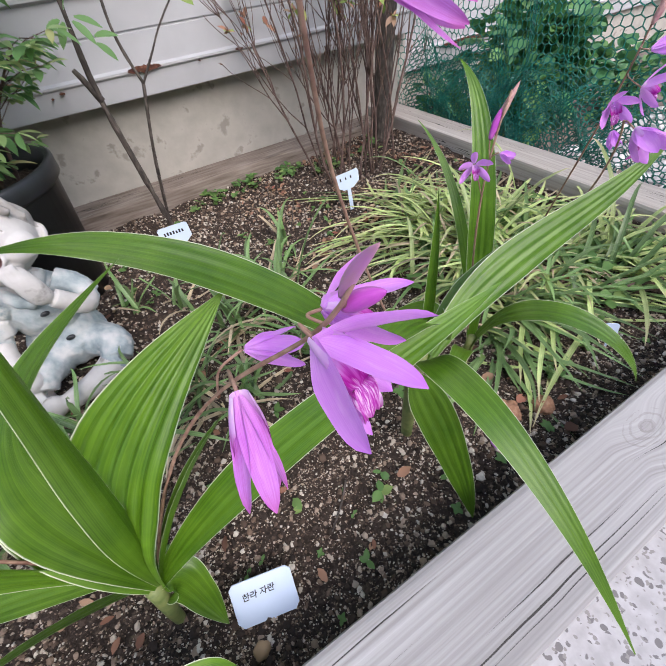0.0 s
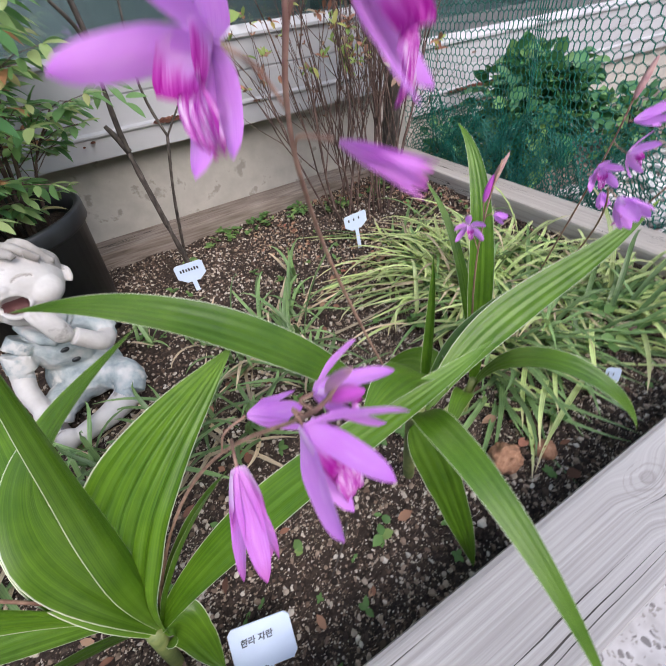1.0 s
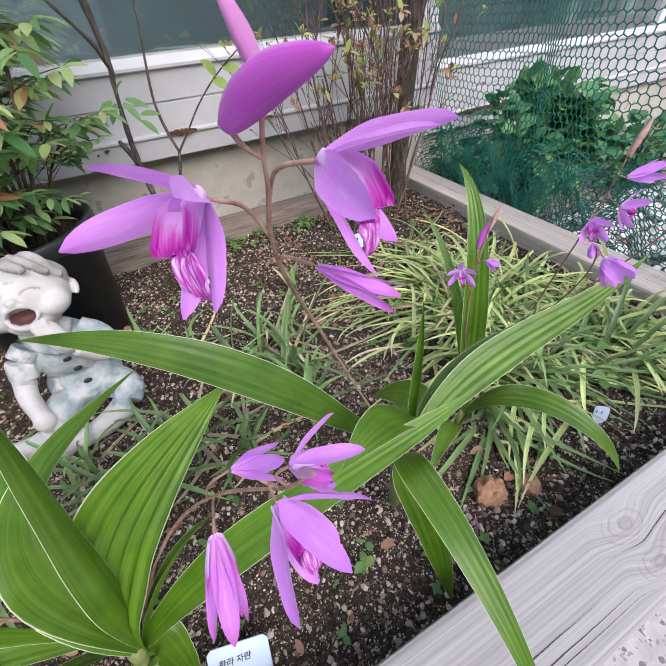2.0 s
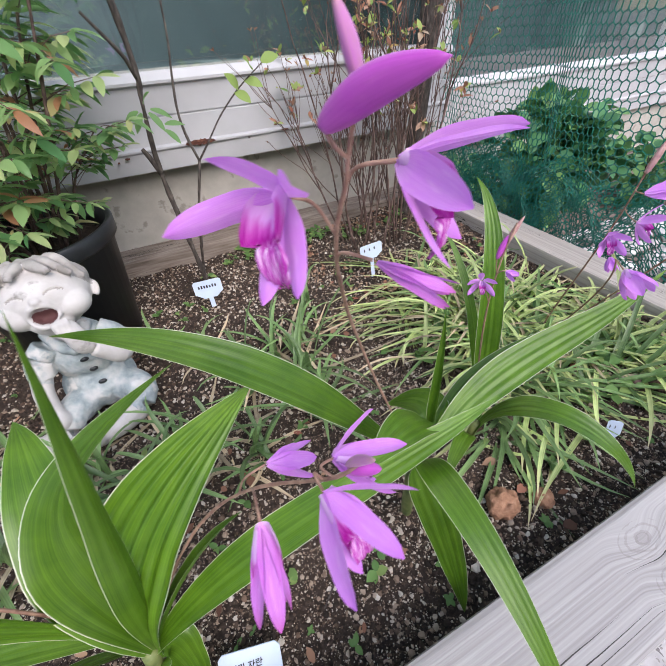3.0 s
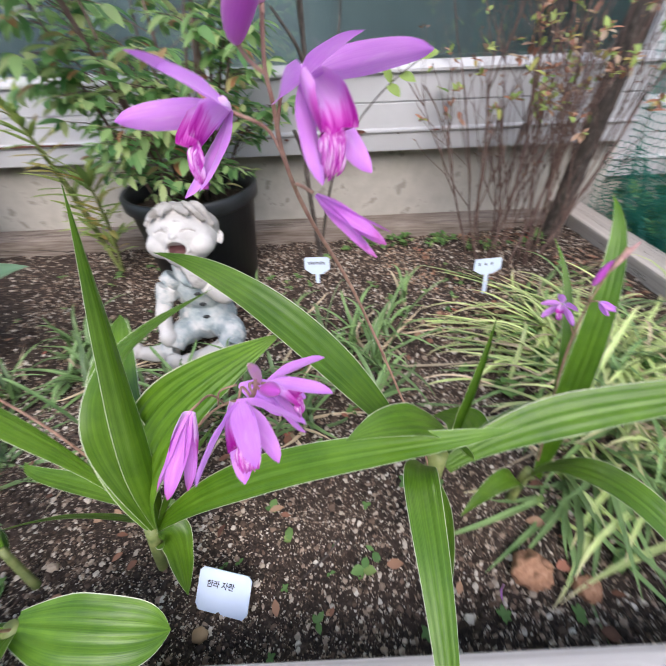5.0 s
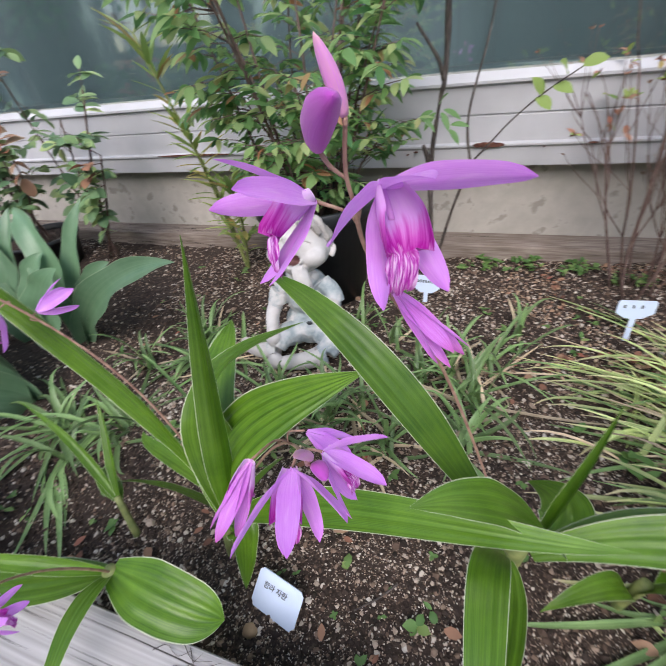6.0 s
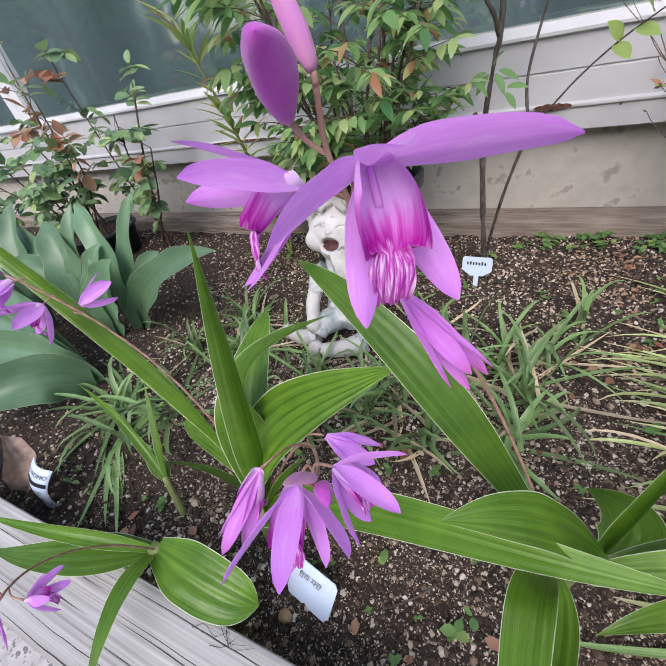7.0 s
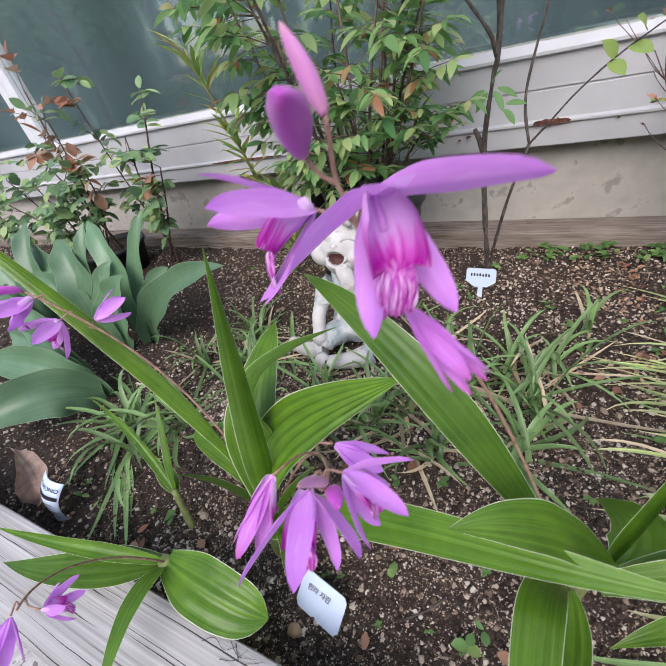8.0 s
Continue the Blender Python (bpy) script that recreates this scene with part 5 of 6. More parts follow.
part("stub", tube(bmesh.new(), curve_points([(0.785, 1.139, 0.205), (0.777, 1.137, 0.226), (0.7715, 1.136, 0.238)], 6), 0.004, 0.0024, 8, 0.4), BARK, sap)
part("twig", tube(bmesh.new(), curve_points([(0.793, 1.132, 0.312), (0.785, 1.12, 0.335), (0.76, 1.10, 0.37)], 8), 0.0028, 0.0014, 7, 0.3), BARK, sap)
rng = random.Random(12)
for base, ways in (((0.789, 1.134, 0.282), ((-0.5, -0.2, -0.6), (0.9, -0.2, -0.25), (0.5, -0.5, -0.6), (-0.9, -0.3, -0.3), (0.2, -0.5, 0.6))), ((0.80, 1.13, 0.262), ((0.9, -0.2, 0.1), (0.7, -0.4, -0.6)))):
    for w in ways:
        bm = bmesh.new()
        small_leaf(bm, Vector(base) + Vector(w) * 0.008, Vector(w), Vector((0.1, -0.6, 0.8)), rng.uniform(0.020, 0.028), 0.009, 0.3, 5)
        part("leaf", bm, NANDINA, sap)
sap2 = tagged(new("sapling"), "slender forked bare sapling beside the timber", "sapling", "saplings by the wall")
part("trunk", tube(bmesh.new(), curve_points([(0.800, 1.205, -0.01), (0.802, 1.19, 0.03), (0.818, 1.16, 0.13), (0.838, 1.14, 0.212)], 14), 0.0026, 0.0021, 7, 0.3), BARK, sap2)
part("branch", tube(bmesh.new(), curve_points([(0.838, 1.14, 0.212), (0.830, 1.14, 0.245), (0.828, 1.14, 0.275), (0.833, 1.139, 0.312), (0.841, 1.138, 0.36), (0.846, 1.13, 0.46)], 20), 0.0019, 0.0012, 7, 0.2), BARK, sap2)
part("branch", tube(bmesh.new(), curve_points([(0.838, 1.14, 0.212), (0.860, 1.139, 0.238), (0.880, 1.138, 0.262), (0.910, 1.135, 0.290), (0.95, 1.13, 0.318)], 16), 0.0014, 0.0008, 6, 0.2), BARK, sap2)
for base, w in (((0.91, 1.135, 0.290), (-0.5, -0.3, 0.75)), ((0.92, 1.133, 0.298), (0.75, -0.5, -0.15)), ((0.905, 1.135, 0.287), (0.5, -0.5, -0.3)), ((0.945, 1.13, 0.316), (0.8, -0.2, 0.3)), ((0.93, 1.13, 0.31), (-0.3, -0.6, 0.5))):
    bm = bmesh.new()
    small_leaf(bm, Vector(base), Vector(w), Vector((0.1, -0.7, 0.7)), 0.024, 0.016, 0.2, 5)
    part("leaf", bm, LIME_LEAF, sap2)

# ---- the twiggy shrub ----
def twiggy(at, seed):
    rng = random.Random(seed)
    ob = thing("twiggy_shrub", at, "dense bare twiggy shrub with few young leaves", "shrub")
    bs, bl, bb, bo = bmesh.new(), bmesh.new(), bmesh.new(), bmesh.new()

    def grow(p, d, length, r, depth):
        n = 6
        pts = [p]
        for k in range(n):
            d = (d + rand_dir(rng) * 0.13 + Vector((0, 0, 0.05))).normalized()
            pts.append(pts[-1] + d * length / n)
        tube(bs, pts, r, r * 0.6, 5 if r > 0.0012 else 4)
        if depth:
            for k in range(rng.randint(3, 4)):
                q = rng.randint(2, n)
                nd = (d + rand_dir(rng) * 0.42).normalized()
                if nd.z < 0.15:
                    nd.z = abs(nd.z) + 0.15
                grow(pts[q], nd, length * rng.uniform(0.4, 0.7), r * 0.55, depth - 1)
        else:
            if pts[-1].z > 0.10:
                for k in range(rng.randint(1, 3)):
                    small_leaf(bb, pts[-1], (d + rand_dir(rng) * 0.9), rand_dir(rng), rng.uniform(0.004, 0.008), 0.003, 0.3, 2)
            if pts[-1].z > 0.23 and rng.random() < 0.6:
                for k in range(rng.randint(2, 5)):
                    small_leaf(bo if rng.random() < 0.45 else bl, pts[-1], rand_dir(rng, 0.3), Vector((0, -0.4, 1)), rng.uniform(0.010, 0.018), 0.007, 0.2, 3)

    for k in range(25):
        a = rng.random() * 6.2832
        r = 0.06 * math.sqrt(rng.random())
        p = Vector((0.9 * r * math.cos(a) + (0.045 if k % 3 == 0 else -0.02), r * math.sin(a), -0.01))
        lean = rng.uniform(0.0, 0.42)
        b = rng.random() * 6.2832
        d = Vector((lean * math.cos(b) * 1.1 + 0.8 * p.x, lean * math.sin(b) * 0.5, 1)).normalized()
        grow(p, d, rng.uniform(0.18, 0.36), rng.uniform(0.0011, 0.0026), 2)
    tagged(part("twig_mass", bs, RED_BARK, ob), kind="stuff")
    tagged(part("seed_head", bb, LITTER, ob, "dry brown seed heads"), kind="stuff")
    tagged(part("young_foliage", bl, LIME_LEAF, ob, "lime green young leaves"), kind="stuff")
    tagged(part("opening_foliage", bo, COPPER_LEAF, ob, "coppery opening leaves"), kind="stuff")
    return ob


twiggy((1.150, 1.165, 0.0), 21)
stake = part("stake", tube(bmesh.new(), curve_points([(1.270, 1.235, -0.02), (1.276, 1.228, 0.2), (1.288, 1.22, 0.5), (1.295, 1.215, 0.8)], 24), 0.0185, 0.0165, 14, 0.25), BARK)
tagged(stake, "rough brown wooden stake in the bed corner", "stake")


# ---- net ----
def net(name, label, lay, nu, nv, wire=0.00085):
    """Knotted six-sided netting; lay(u, v) gives the place of the mesh point."""
    V, Fc = [], []
    cell = 0.0122

    def strand(a, b):
        d = (b - a).normalized()
        s = d.cross(Vector((0.9, 0.3, 0.2))).normalized() * wire
        t = d.cross(s).normalized() * wire
        k = len(V)
        for p in (a, b):
            V.extend([p + s, p + t, p - s, p - t])
        for i in range(4):
            Fc.append((k + i, k + (i + 1) % 4, k + 4 + (i + 1) % 4, k + 4 + i))

    for j in range(nv):
        for i in range(nu):
            u = (i + 0.5 * (j % 2)) * cell
            v = j * cell * 0.92
            jit = lambda x, y: lay(x + 0.0014 * noise.noise(Vector((x * 90, y * 90, 1))), y + 0.0014 * noise.noise(Vector((x * 90, y * 90, 7))))
            top, low = jit(u, v + cell * 0.32), jit(u, v - cell * 0.32)
            left, right = jit(u - cell / 2, v - cell * 0.60), jit(u + cell / 2, v - cell * 0.60)
            strand(top, low)
            strand(low, left)
            strand(low, right)
    ob = from_arrays(name, V, Fc, NET)
    return tagged(ob, label, "net", kind="stuff")


def hang(u, v):
    low = max(0.0, 1 - v / 0.42)
    y = 1.36 - u * (0.90 + 0.1 * math.sin(u * 9))
    x = 1.392 + 0.008 * math.sin(u * 23 + 2 * v) + low * 0.018 * math.sin(u * 60 + v * 14) + 0.02 * low
    return Vector((x, y + low * 0.010 * math.sin(u * 45 + 1), -0.095 + v * (0.86 + 0.14 * min(1, v / 0.5))))


net("garden_net", "green plastic netting hung beside the bed", hang, 78, 75)
net("garden_net", "slack fold of green plastic netting", lambda u, v: Vector((1.415 + 0.03 * math.sin(u * 20 + v * 30), 1.25 - u * 0.52, -0.095 + v * 0.55 + 0.012 * math.sin(u * 50))), 66, 36)
net("garden_net", "bunched lower fold of green plastic netting", lambda u, v: Vector((1.400 + 0.012 * math.sin(u * 34 + v * 18), 1.30 - u * 0.95, -0.095 + v * 0.62 + 0.014 * math.sin(u * 41))), 66, 36)
net("garden_net", "end of green netting lying on the paving", lambda u, v: Vector((1.15 + u * 0.9, 0.517 - v * 0.35, -0.008 + 0.016 * abs(math.sin(u * 40 + v * 30)))), 24, 12)


# ---- beyond the net ----
def bushy(name, at, size, count, leaf, material, seed, label, rounder=0.75, stems=8):
    rng = random.Random(seed)
    ob = thing(name, at, label, "shrub")
    bl, bs = bmesh.new(), bmesh.new()
    for k in range(stems):
        d = rand_dir(rng, 0.9)
        tip = Vector((d.x * size[0], d.y * size[1], abs(d.z) * size[2] * 1.3))
        tube(bs, curve_points([Vector((d.x * 0.02, d.y * 0.02, -0.02)), tip * 0.55 + Vector((0, 0, 0.02)), tip], 8), 0.0035, 0.0012, 5)
    for k in range(count):
        d = rand_dir(rng)
        q = rng.random() ** 0.5 * (0.85 + 0.3 * noise.noise(d * 2.0 + Vector((seed, 0, 0))))
        p = Vector((d.x * size[0] * q, d.y * size[1] * q, size[2] * (0.75 + 0.75 * d.z * q)))
        L = leaf * rng.uniform(0.6, 1.25)
        small_leaf(bl, p, (d + rand_dir(rng) * 0.9 + Vector((0, 0, -0.2))), Vector((0, 0, 1)) + rand_dir(rng) * 0.6, L, L * rounder, rng.uniform(0.05, 0.4), 4)
    part("stem", bs, BARK, ob)
    tagged(part("foliage", bl, material, ob), kind="stuff")
    return ob


bushy("leafy_shrub", (1.70, 1.22, -0.10), (0.16, 0.15, 0.21), 900, 0.042, DARK_BUSH, 31, "dark green leafy shrub behind the net")
bushy("leafy_shrub", (1.53, 1.30, -0.10), (0.11, 0.10, 0.12), 300, 0.030, DARK_BUSH, 32, "low dark green shrub behind the net")
bushy("leafy_shrub", (2.05, 1.15, -0.10), (0.16, 0.14, 0.11), 300, 0.034, DARK_BUSH, 33, "low green shrub behind the net")


def rubble(name, count, lo, hi, x0, x1, y0, y1, z, seed, material, label):
    rs = np.random.RandomState(seed)
    rng = random.Random(seed)
    bm = bmesh.new()
    for k in range(count):
        r = rs.uniform(lo, hi)
        blob(bm, (rs.uniform(x0, x1), rs.uniform(y0, y1), z + r * 0.3), r, rng, 1, 0.4, (1, 0.8, 0.6))
    return tagged(part(name, bm, material, smooth=False), label, "stones", kind="stuff")


PALE_STONE = island_mat("pale_stone", [(0.0, (0.42, 0.41, 0.40)), (1.0, (0.78, 0.78, 0.77))], 0.7, 60)
rubble("pale_stones", 240, 0.010, 0.028, 1.45, 2.1, 0.84, 1.08, -0.10, 3, PALE_STONE, "heap of pale stones beyond the net")

# ---- tulips ----
def tulip(at, rows, label):
    """Broad cupped leaves from one base, opening towards the light; each row: the middle and the tip of a leaf, its width and the way its face turns."""
    ob = tagged(new("tulip"), label, "tulip", "tulips by the wall")
    b = Vector(at)
    for mid, tip, width, turn in rows:
        m, t = Vector(mid), Vector(tip)
        out = Vector((t.x - b.x, t.y - b.y, 0))
        c = [b, b.lerp(m, 0.55) - out * 0.10 + Vector((0, 0, 0.030)), m.lerp(t, 0.40) + Vector((0, 0, 0.022)), t + out * 0.10 - Vector((0, 0, 0.010))]
        mids, sides, widths = [], [], []
        for k in range(22):
            f = k / 21
            way = bezier(c, min(1, f + 0.02)) - bezier(c, max(0, f - 0.02))
            mids.append(bezier(c, f))
            sides.append(way.cross(Vector((0.25 + turn * (1 - f), -0.75, 0.65 + 0.9 * turn * f * f))).normalized())
            widths.append(max(0.0006, 1.22 * width * taper(f, 0.42, 0.45, 3.6)))
        part("leaf", ribbon(bmesh.new(), mids, sides, widths, 12, 0.0, 4, 0.26, 0.09), TULIP, ob)
    return ob


tulip((0.247, 0.892, -0.004), [
    ((0.363, 0.890, 0.102), (0.462, 0.905, 0.165), 0.046, 0.5),
    ((0.275, 0.905, 0.151), (0.185, 0.940, 0.218), 0.044, -0.3),
    ((0.273, 0.930, 0.125), (0.292, 0.962, 0.225), 0.026, 0.2),
    ((0.300, 0.922, 0.082), (0.322, 0.934, 0.140), 0.034, -0.2),
], "grey-green tulip clump with broad curling leaves")
tulip((0.205, 0.868, -0.004), [
    ((0.272, 0.865, 0.078), (0.290, 0.880, 0.156), 0.054, 0.4),
    ((0.225, 0.880, 0.100), (0.240, 0.905, 0.165), 0.036, -0.3),
], "grey-green tulip with one broad upright leaf")
tulip((0.136, 0.880, -0.004), [
    ((0.155, 0.900, 0.116), (0.080, 0.930, 0.190), 0.056, 0.3),
    ((0.040, 0.918, 0.130), (-0.095, 0.950, 0.194), 0.052, -0.2),
    ((0.132, 0.882, 0.090), (0.020, 0.880, 0.142), 0.050, 0.5),
    ((0.165, 0.915, 0.120), (0.150, 0.950, 0.215), 0.034, -0.4),
], "grey-green tulip clump with leaves leaning together")
tulip((0.280, 0.762, -0.004), [
    ((0.268, 0.702, 0.058), (0.210, 0.634, 0.046), 0.060, 0.6),
    ((0.195, 0.768, 0.062), (0.020, 0.800, 0.068), 0.062, -0.3),
    ((0.215, 0.745, 0.050), (0.090, 0.735, 0.075), 0.055, 0.3),
    ((0.180, 0.790, 0.080), (0.010, 0.840, 0.120), 0.050, -0.2),
], "grey-green tulip leaves sprawling over the soil")
tulip((0.02, 0.86, -0.004), [
    ((-0.03, 0.87, 0.12), (-0.10, 0.89, 0.19), 0.06, 0.3),
    ((0.04, 0.85, 0.10), (0.06, 0.83, 0.15), 0.05, -0.3),
    ((0.0, 0.90, 0.13), (-0.02, 0.95, 0.22), 0.045, 0.2),
], "grey-green tulip clump by the rose bush")

# ---- roses and lily ----
def rose(at, canes, label, seed, copper):
    rng = random.Random(seed)
    ob = thing("rose_bush", at, label, "rose bush", "roses by the wall")
    bs, bl, bc = bmesh.new(), bmesh.new(), bmesh.new()
    for top, r in canes:
        t = Vector(top)
        line = curve_points([Vector((0.02 * rng.uniform(-1, 1), 0.02 * rng.uniform(-1, 1), 0)), t * 0.5 + Vector((rng.uniform(-.02, .02), 0, 0.02)), t], 14)
        tube(bs, line, r, r * 0.45, 6, 0.2)
        for q in range(4, 14):
            for rep in range(1):
                d = (rand_dir(rng) + Vector((0, -0.35, 0.1))).normalized()
                L = rng.uniform(0.03, 0.06)
                tube(bs, [line[q], line[q] + d * L], 0.0008, 0.0005, 4)
                young = q > 10 and rng.random() < copper
                for f, sg in ((0.5, -1), (0.5, 1), (0.8, -1), (0.8, 1), (1.0, 0)):
                    side = d.cross(Vector((0, 0, 1))).normalized()
                    w = d * (1.0 if sg == 0 else 0.35) + side * sg + Vector((0, 0, rng.uniform(-0.4, 0.1)))
                    S = rng.uniform(0.020, 0.038)
                    small_leaf(bc if young else bl, line[q] + d * L * f, w, Vector((0, -0.5, 1)) + rand_dir(rng) * 0.5, S, S * 0.68, rng.uniform(0.0, 0.25), 4)
    part("cane", bs, RED_BARK, ob)
    tagged(part("foliage", bl, ROSE_LEAF, ob), kind="stuff")
    if len(bc.verts):
        tagged(part("young_foliage", bc, COPPER_LEAF, ob, "coppery young leaves"), kind="stuff")
    else:
        bc.free()
    return ob


rose((0.03, 1.20, 0.0), [((0.13, -0.02, 0.34), 0.0035), ((0.15, -0.06, 0.24), 0.003), ((0.08, -0.05, 0.30), 0.003), ((-0.02, -0.05, 0.42), 0.0022)], "dark green rose bush with reddish canes", 41, 0.1)
rose((-0.09, 1.13, 0.05), [((0.04, -0.02, 0.36), 0.0035), ((0.09, -0.04, 0.30), 0.003), ((-0.03, -0.03, 0.26), 0.003), ((0.13, -0.05, 0.22), 0.003)], "rose bush with coppery young leaves in its pot", 42, 0.85)
rose((-0.22, 1.16, 0.0), [((-0.10, -0.05, 0.26), 0.003), ((0.02, -0.06, 0.24), 0.003), ((0.09, -0.05, 0.20), 0.003), ((-0.18, -0.06, 0.22), 0.003)], "leafy green rose bush by the window", 43, 0.05)
rose((-0.52, 1.15, 0.0), [((-0.10, -0.05, 0.26), 0.003), ((0.05, -0.06, 0.24), 0.003)], "leafy green rose bush by the window", 44, 0.0)

lily = thing("lily", (0.41, 1.18, 0.0), "lily stem with whorls of narrow light green leaves", "lily")
bm_s = bmesh.new()
rng = random.Random(9)
for top in ((-0.06, -0.05, 0.40), (-0.03, -0.04, 0.28), (0.045, -0.06, 0.19)):
    line = curve_points([Vector((0, 0, -0.01)), Vector(top) * 0.5 + Vector((0, 0.012, 0)), Vector(top)], 22)
    tube(bm_s, line, 0.003, 0.0018, 8)
    bm = bmesh.new()
    for q in range(5, 22):
        for rep in range(2 if q < 18 else 5):
            a = q * 2.4 + rep * 3.1 + rng.random()
            w = Vector((math.cos(a), math.sin(a), rng.uniform(0.15, 0.7) if q < 18 else rng.uniform(0.5, 1.4)))
            L = rng.uniform(0.045, 0.070)
            small_leaf(bm, line[q], w, Vector((0, 0, 1)), L, L * 0.16, 0.12, 4)
    tagged(part("foliage", bm, LIME_LEAF, lily), kind="stuff")
part("stem", bm_s, GREEN_STEM, lily)


# ---- bulb foliage ----
def tuft(at, count, length, width, spread, seed, label, material=GRASS, lay=0.0, heading=None, name="bulb_clump"):
    """A clump of strap leaves that rise, arch over and lie down."""
    rng = random.Random(seed)
    x, y = at
    ob = tagged(new(name), label, "bulb foliage", "bulb clumps in the bed")
    for k in range(count):
        a = rng.random() * 6.2832 if heading is None else rng.gauss(heading, 0.7)
        r = spread * 0.25 * rng.random()
        L = length * rng.uniform(0.55, 1.15)
        flat = min(0.97, max(0.0, rng.gauss(0.45 + lay, 0.22)))
        p0 = Vector((x + r * math.cos(a * 3), y + r * math.sin(a * 3), 0))
        p0.z = soil_height(p0.x, p0.y) - 0.002
        d = Vector((math.cos(a), math.sin(a), 0))
        p1 = p0 + d * L * 0.30 * flat + Vector((0, 0, L * (0.45 * (1 - flat) + 0.15 * (1.1 - flat))))
        p2 = p0 + d * L * (0.25 + 0.42 * flat) + Vector((rng.uniform(-.01, .01), rng.uniform(-.01, .01), L * (0.85 * (1 - flat) + 0.12 * (1.1 - flat)) + 0.005 * rng.random()))
        p3 = p0 + d * L * (0.35 + 0.62 * flat) + Vector((rng.uniform(-.02, .02), rng.uniform(-.02, .02), L * 0.95 * (1 - flat) ** 1.3 + 0.004))
        for p in (p1, p2, p3):
            g = soil_height(p.x, p.y) + 0.002
            p.z = max(p.z + p0.z, g)
            p.y = min(max(p.y, 0.592), 1.275)
            p.x = min(p.x, 1.305)
        mids, sides, widths = [], [], []
        n = 9
        for q in range(n):
            s = q / (n - 1)
            m = bezier((p0, p1, p2, p3), s)
            t = bezier((p0, p1, p2, p3), min(1, s + 0.02)) - bezier((p0, p1, p2, p3), max(0, s - 0.02))
            sd = t.cross(Vector((0.05, 0.1, 1)))
            mids.append(m)
            sides.append(sd.normalized() if sd.length > 1e-6 else Vector((1, 0, 0)))
            widths.append(width * rng.uniform(0.9, 1.1) * (1 - s ** 3.5) + 0.0003)
        part("blade", ribbon(bmesh.new(), mids, sides, widths, 2, 0, 1, 0.25), material, ob)
    return ob


G1, G2 = "dark green clump of strap-shaped bulb leaves", "fading yellow-green bulb leaves lying on the soil"
for k, (x, y, c, L) in enumerate(((0.867, 0.885, 26, 0.14), (0.845, 0.93, 14, 0.11), (0.70, 0.815, 26, 0.12), (0.735, 0.85, 20, 0.11), (0.66, 0.80, 18, 0.11), (0.78, 0.80, 20, 0.10), (0.62, 0.86, 16, 0.10), (0.80, 0.905, 20, 0.11), (0.89, 0.945, 11, 0.11), (0.93, 1.02, 6, 0.10), (0.76, 0.98, 10, 0.09), (0.70, 1.02, 10, 0.09), (0.45, 0.95, 22, 0.10), (0.50, 0.88, 18, 0.11), (0.40, 0.86, 14, 0.10), (0.55, 0.80, 14, 0.11))):
    tuft((x, y), c - c // 4, L, 0.0050, 0.07, 60 + k, G1, GRASS, 0.04)
    tuft((x, y), c // 3, L, 0.0045, 0.12, 460 + k, "pale dead bulb leaves lying round a green clump", DEAD_BLADE, 0.5)
for k, (x, y, c, L, h) in enumerate(((0.37, 0.735, 30, 0.13, None), (0.42, 0.70, 22, 0.12, None), (0.46, 0.75, 18, 0.12, None), (0.52, 0.93, 16, 0.11, None), (0.47, 0.90, 16, 0.11, None), (0.86, 0.82, 18, 0.11, None))):
    tuft((x, y), c, L, 0.0062, 0.08, 90 + k, "green strap leaves sprawling on the soil", GRASS, 0.35, h)
for k, (x, y, c, h) in enumerate(((1.10, 0.94, 40, None), (1.11, 0.88, 52, None), (1.15, 0.82, 48, None), (1.13, 0.87, 40, None), (1.13, 0.95, 26, None), (1.20, 0.76, 40, -0.3), (1.10, 0.78, 40, None), (1.12, 1.0, 26, None), (1.21, 0.87, 34, None), (1.24, 0.72, 30, -0.4), (1.17, 0.93, 34, None), (1.13, 0.85, 40, 0.3))):
    tuft((x, y), c // 2, 0.15, 0.0052, 0.46, 120 + k, G2, STRAW, 0.50, None)
    tuft((x, y), c // 4, 0.15, 0.0050, 0.40, 520 + k, "green bulb leaves fallen over the soil", GRASS, 0.48, None)
    tuft((x, y), c // 4, 0.16, 0.0060, 0.16, 220 + k, G2, STRAW, 0.35, h)
    tuft((x, y), c // 5, 0.13, 0.0044, 0.46, 320 + k, "dead tan bulb leaves lying on the soil", DEAD_BLADE, 0.55, None)
for k, (x, y, c, h) in enumerate(((1.07, 0.74, 26, -1.3), (1.12, 0.73, 26, -1.0), (1.17, 0.70, 26, -0.6), (1.20, 0.69, 22, -0.2), (1.02, 0.72, 18, -1.7), (1.13, 0.80, 26, None), (1.18, 0.79, 22, None))):
    tuft((x, y), c // 2 + 4, 0.15, 0.0055, 0.10, 150 + k, "green bulb leaves fallen over the soil", GRASS, 0.4, h)
    tuft((x + 0.01, y + 0.01), c // 2, 0.12, 0.0045, 0.30, 170 + k, G2, STRAW, 0.50, h)

# ---- small things on the soil ----
stone = part("stone", (lambda b: (blob(b, (0.962, 0.640, 0.007), 0.0145, random.Random(3), 4, 0.35, (1.1, 0.9, 0.7)), b)[1])(bmesh.new()), STONE)
tagged(stone, "rough orange-brown pumice stone on the soil", "stone", "stones on the soil")
stone = part("stone", (lambda b: (blob(b, (1.00, 0.628, 0.004), 0.010, random.Random(5), 3, 0.35, (1.1, 0.9, 0.6)), b)[1])(bmesh.new()), STONE)
tagged(stone, "small broken orange-brown pumice stone", "stone", "stones on the soil")
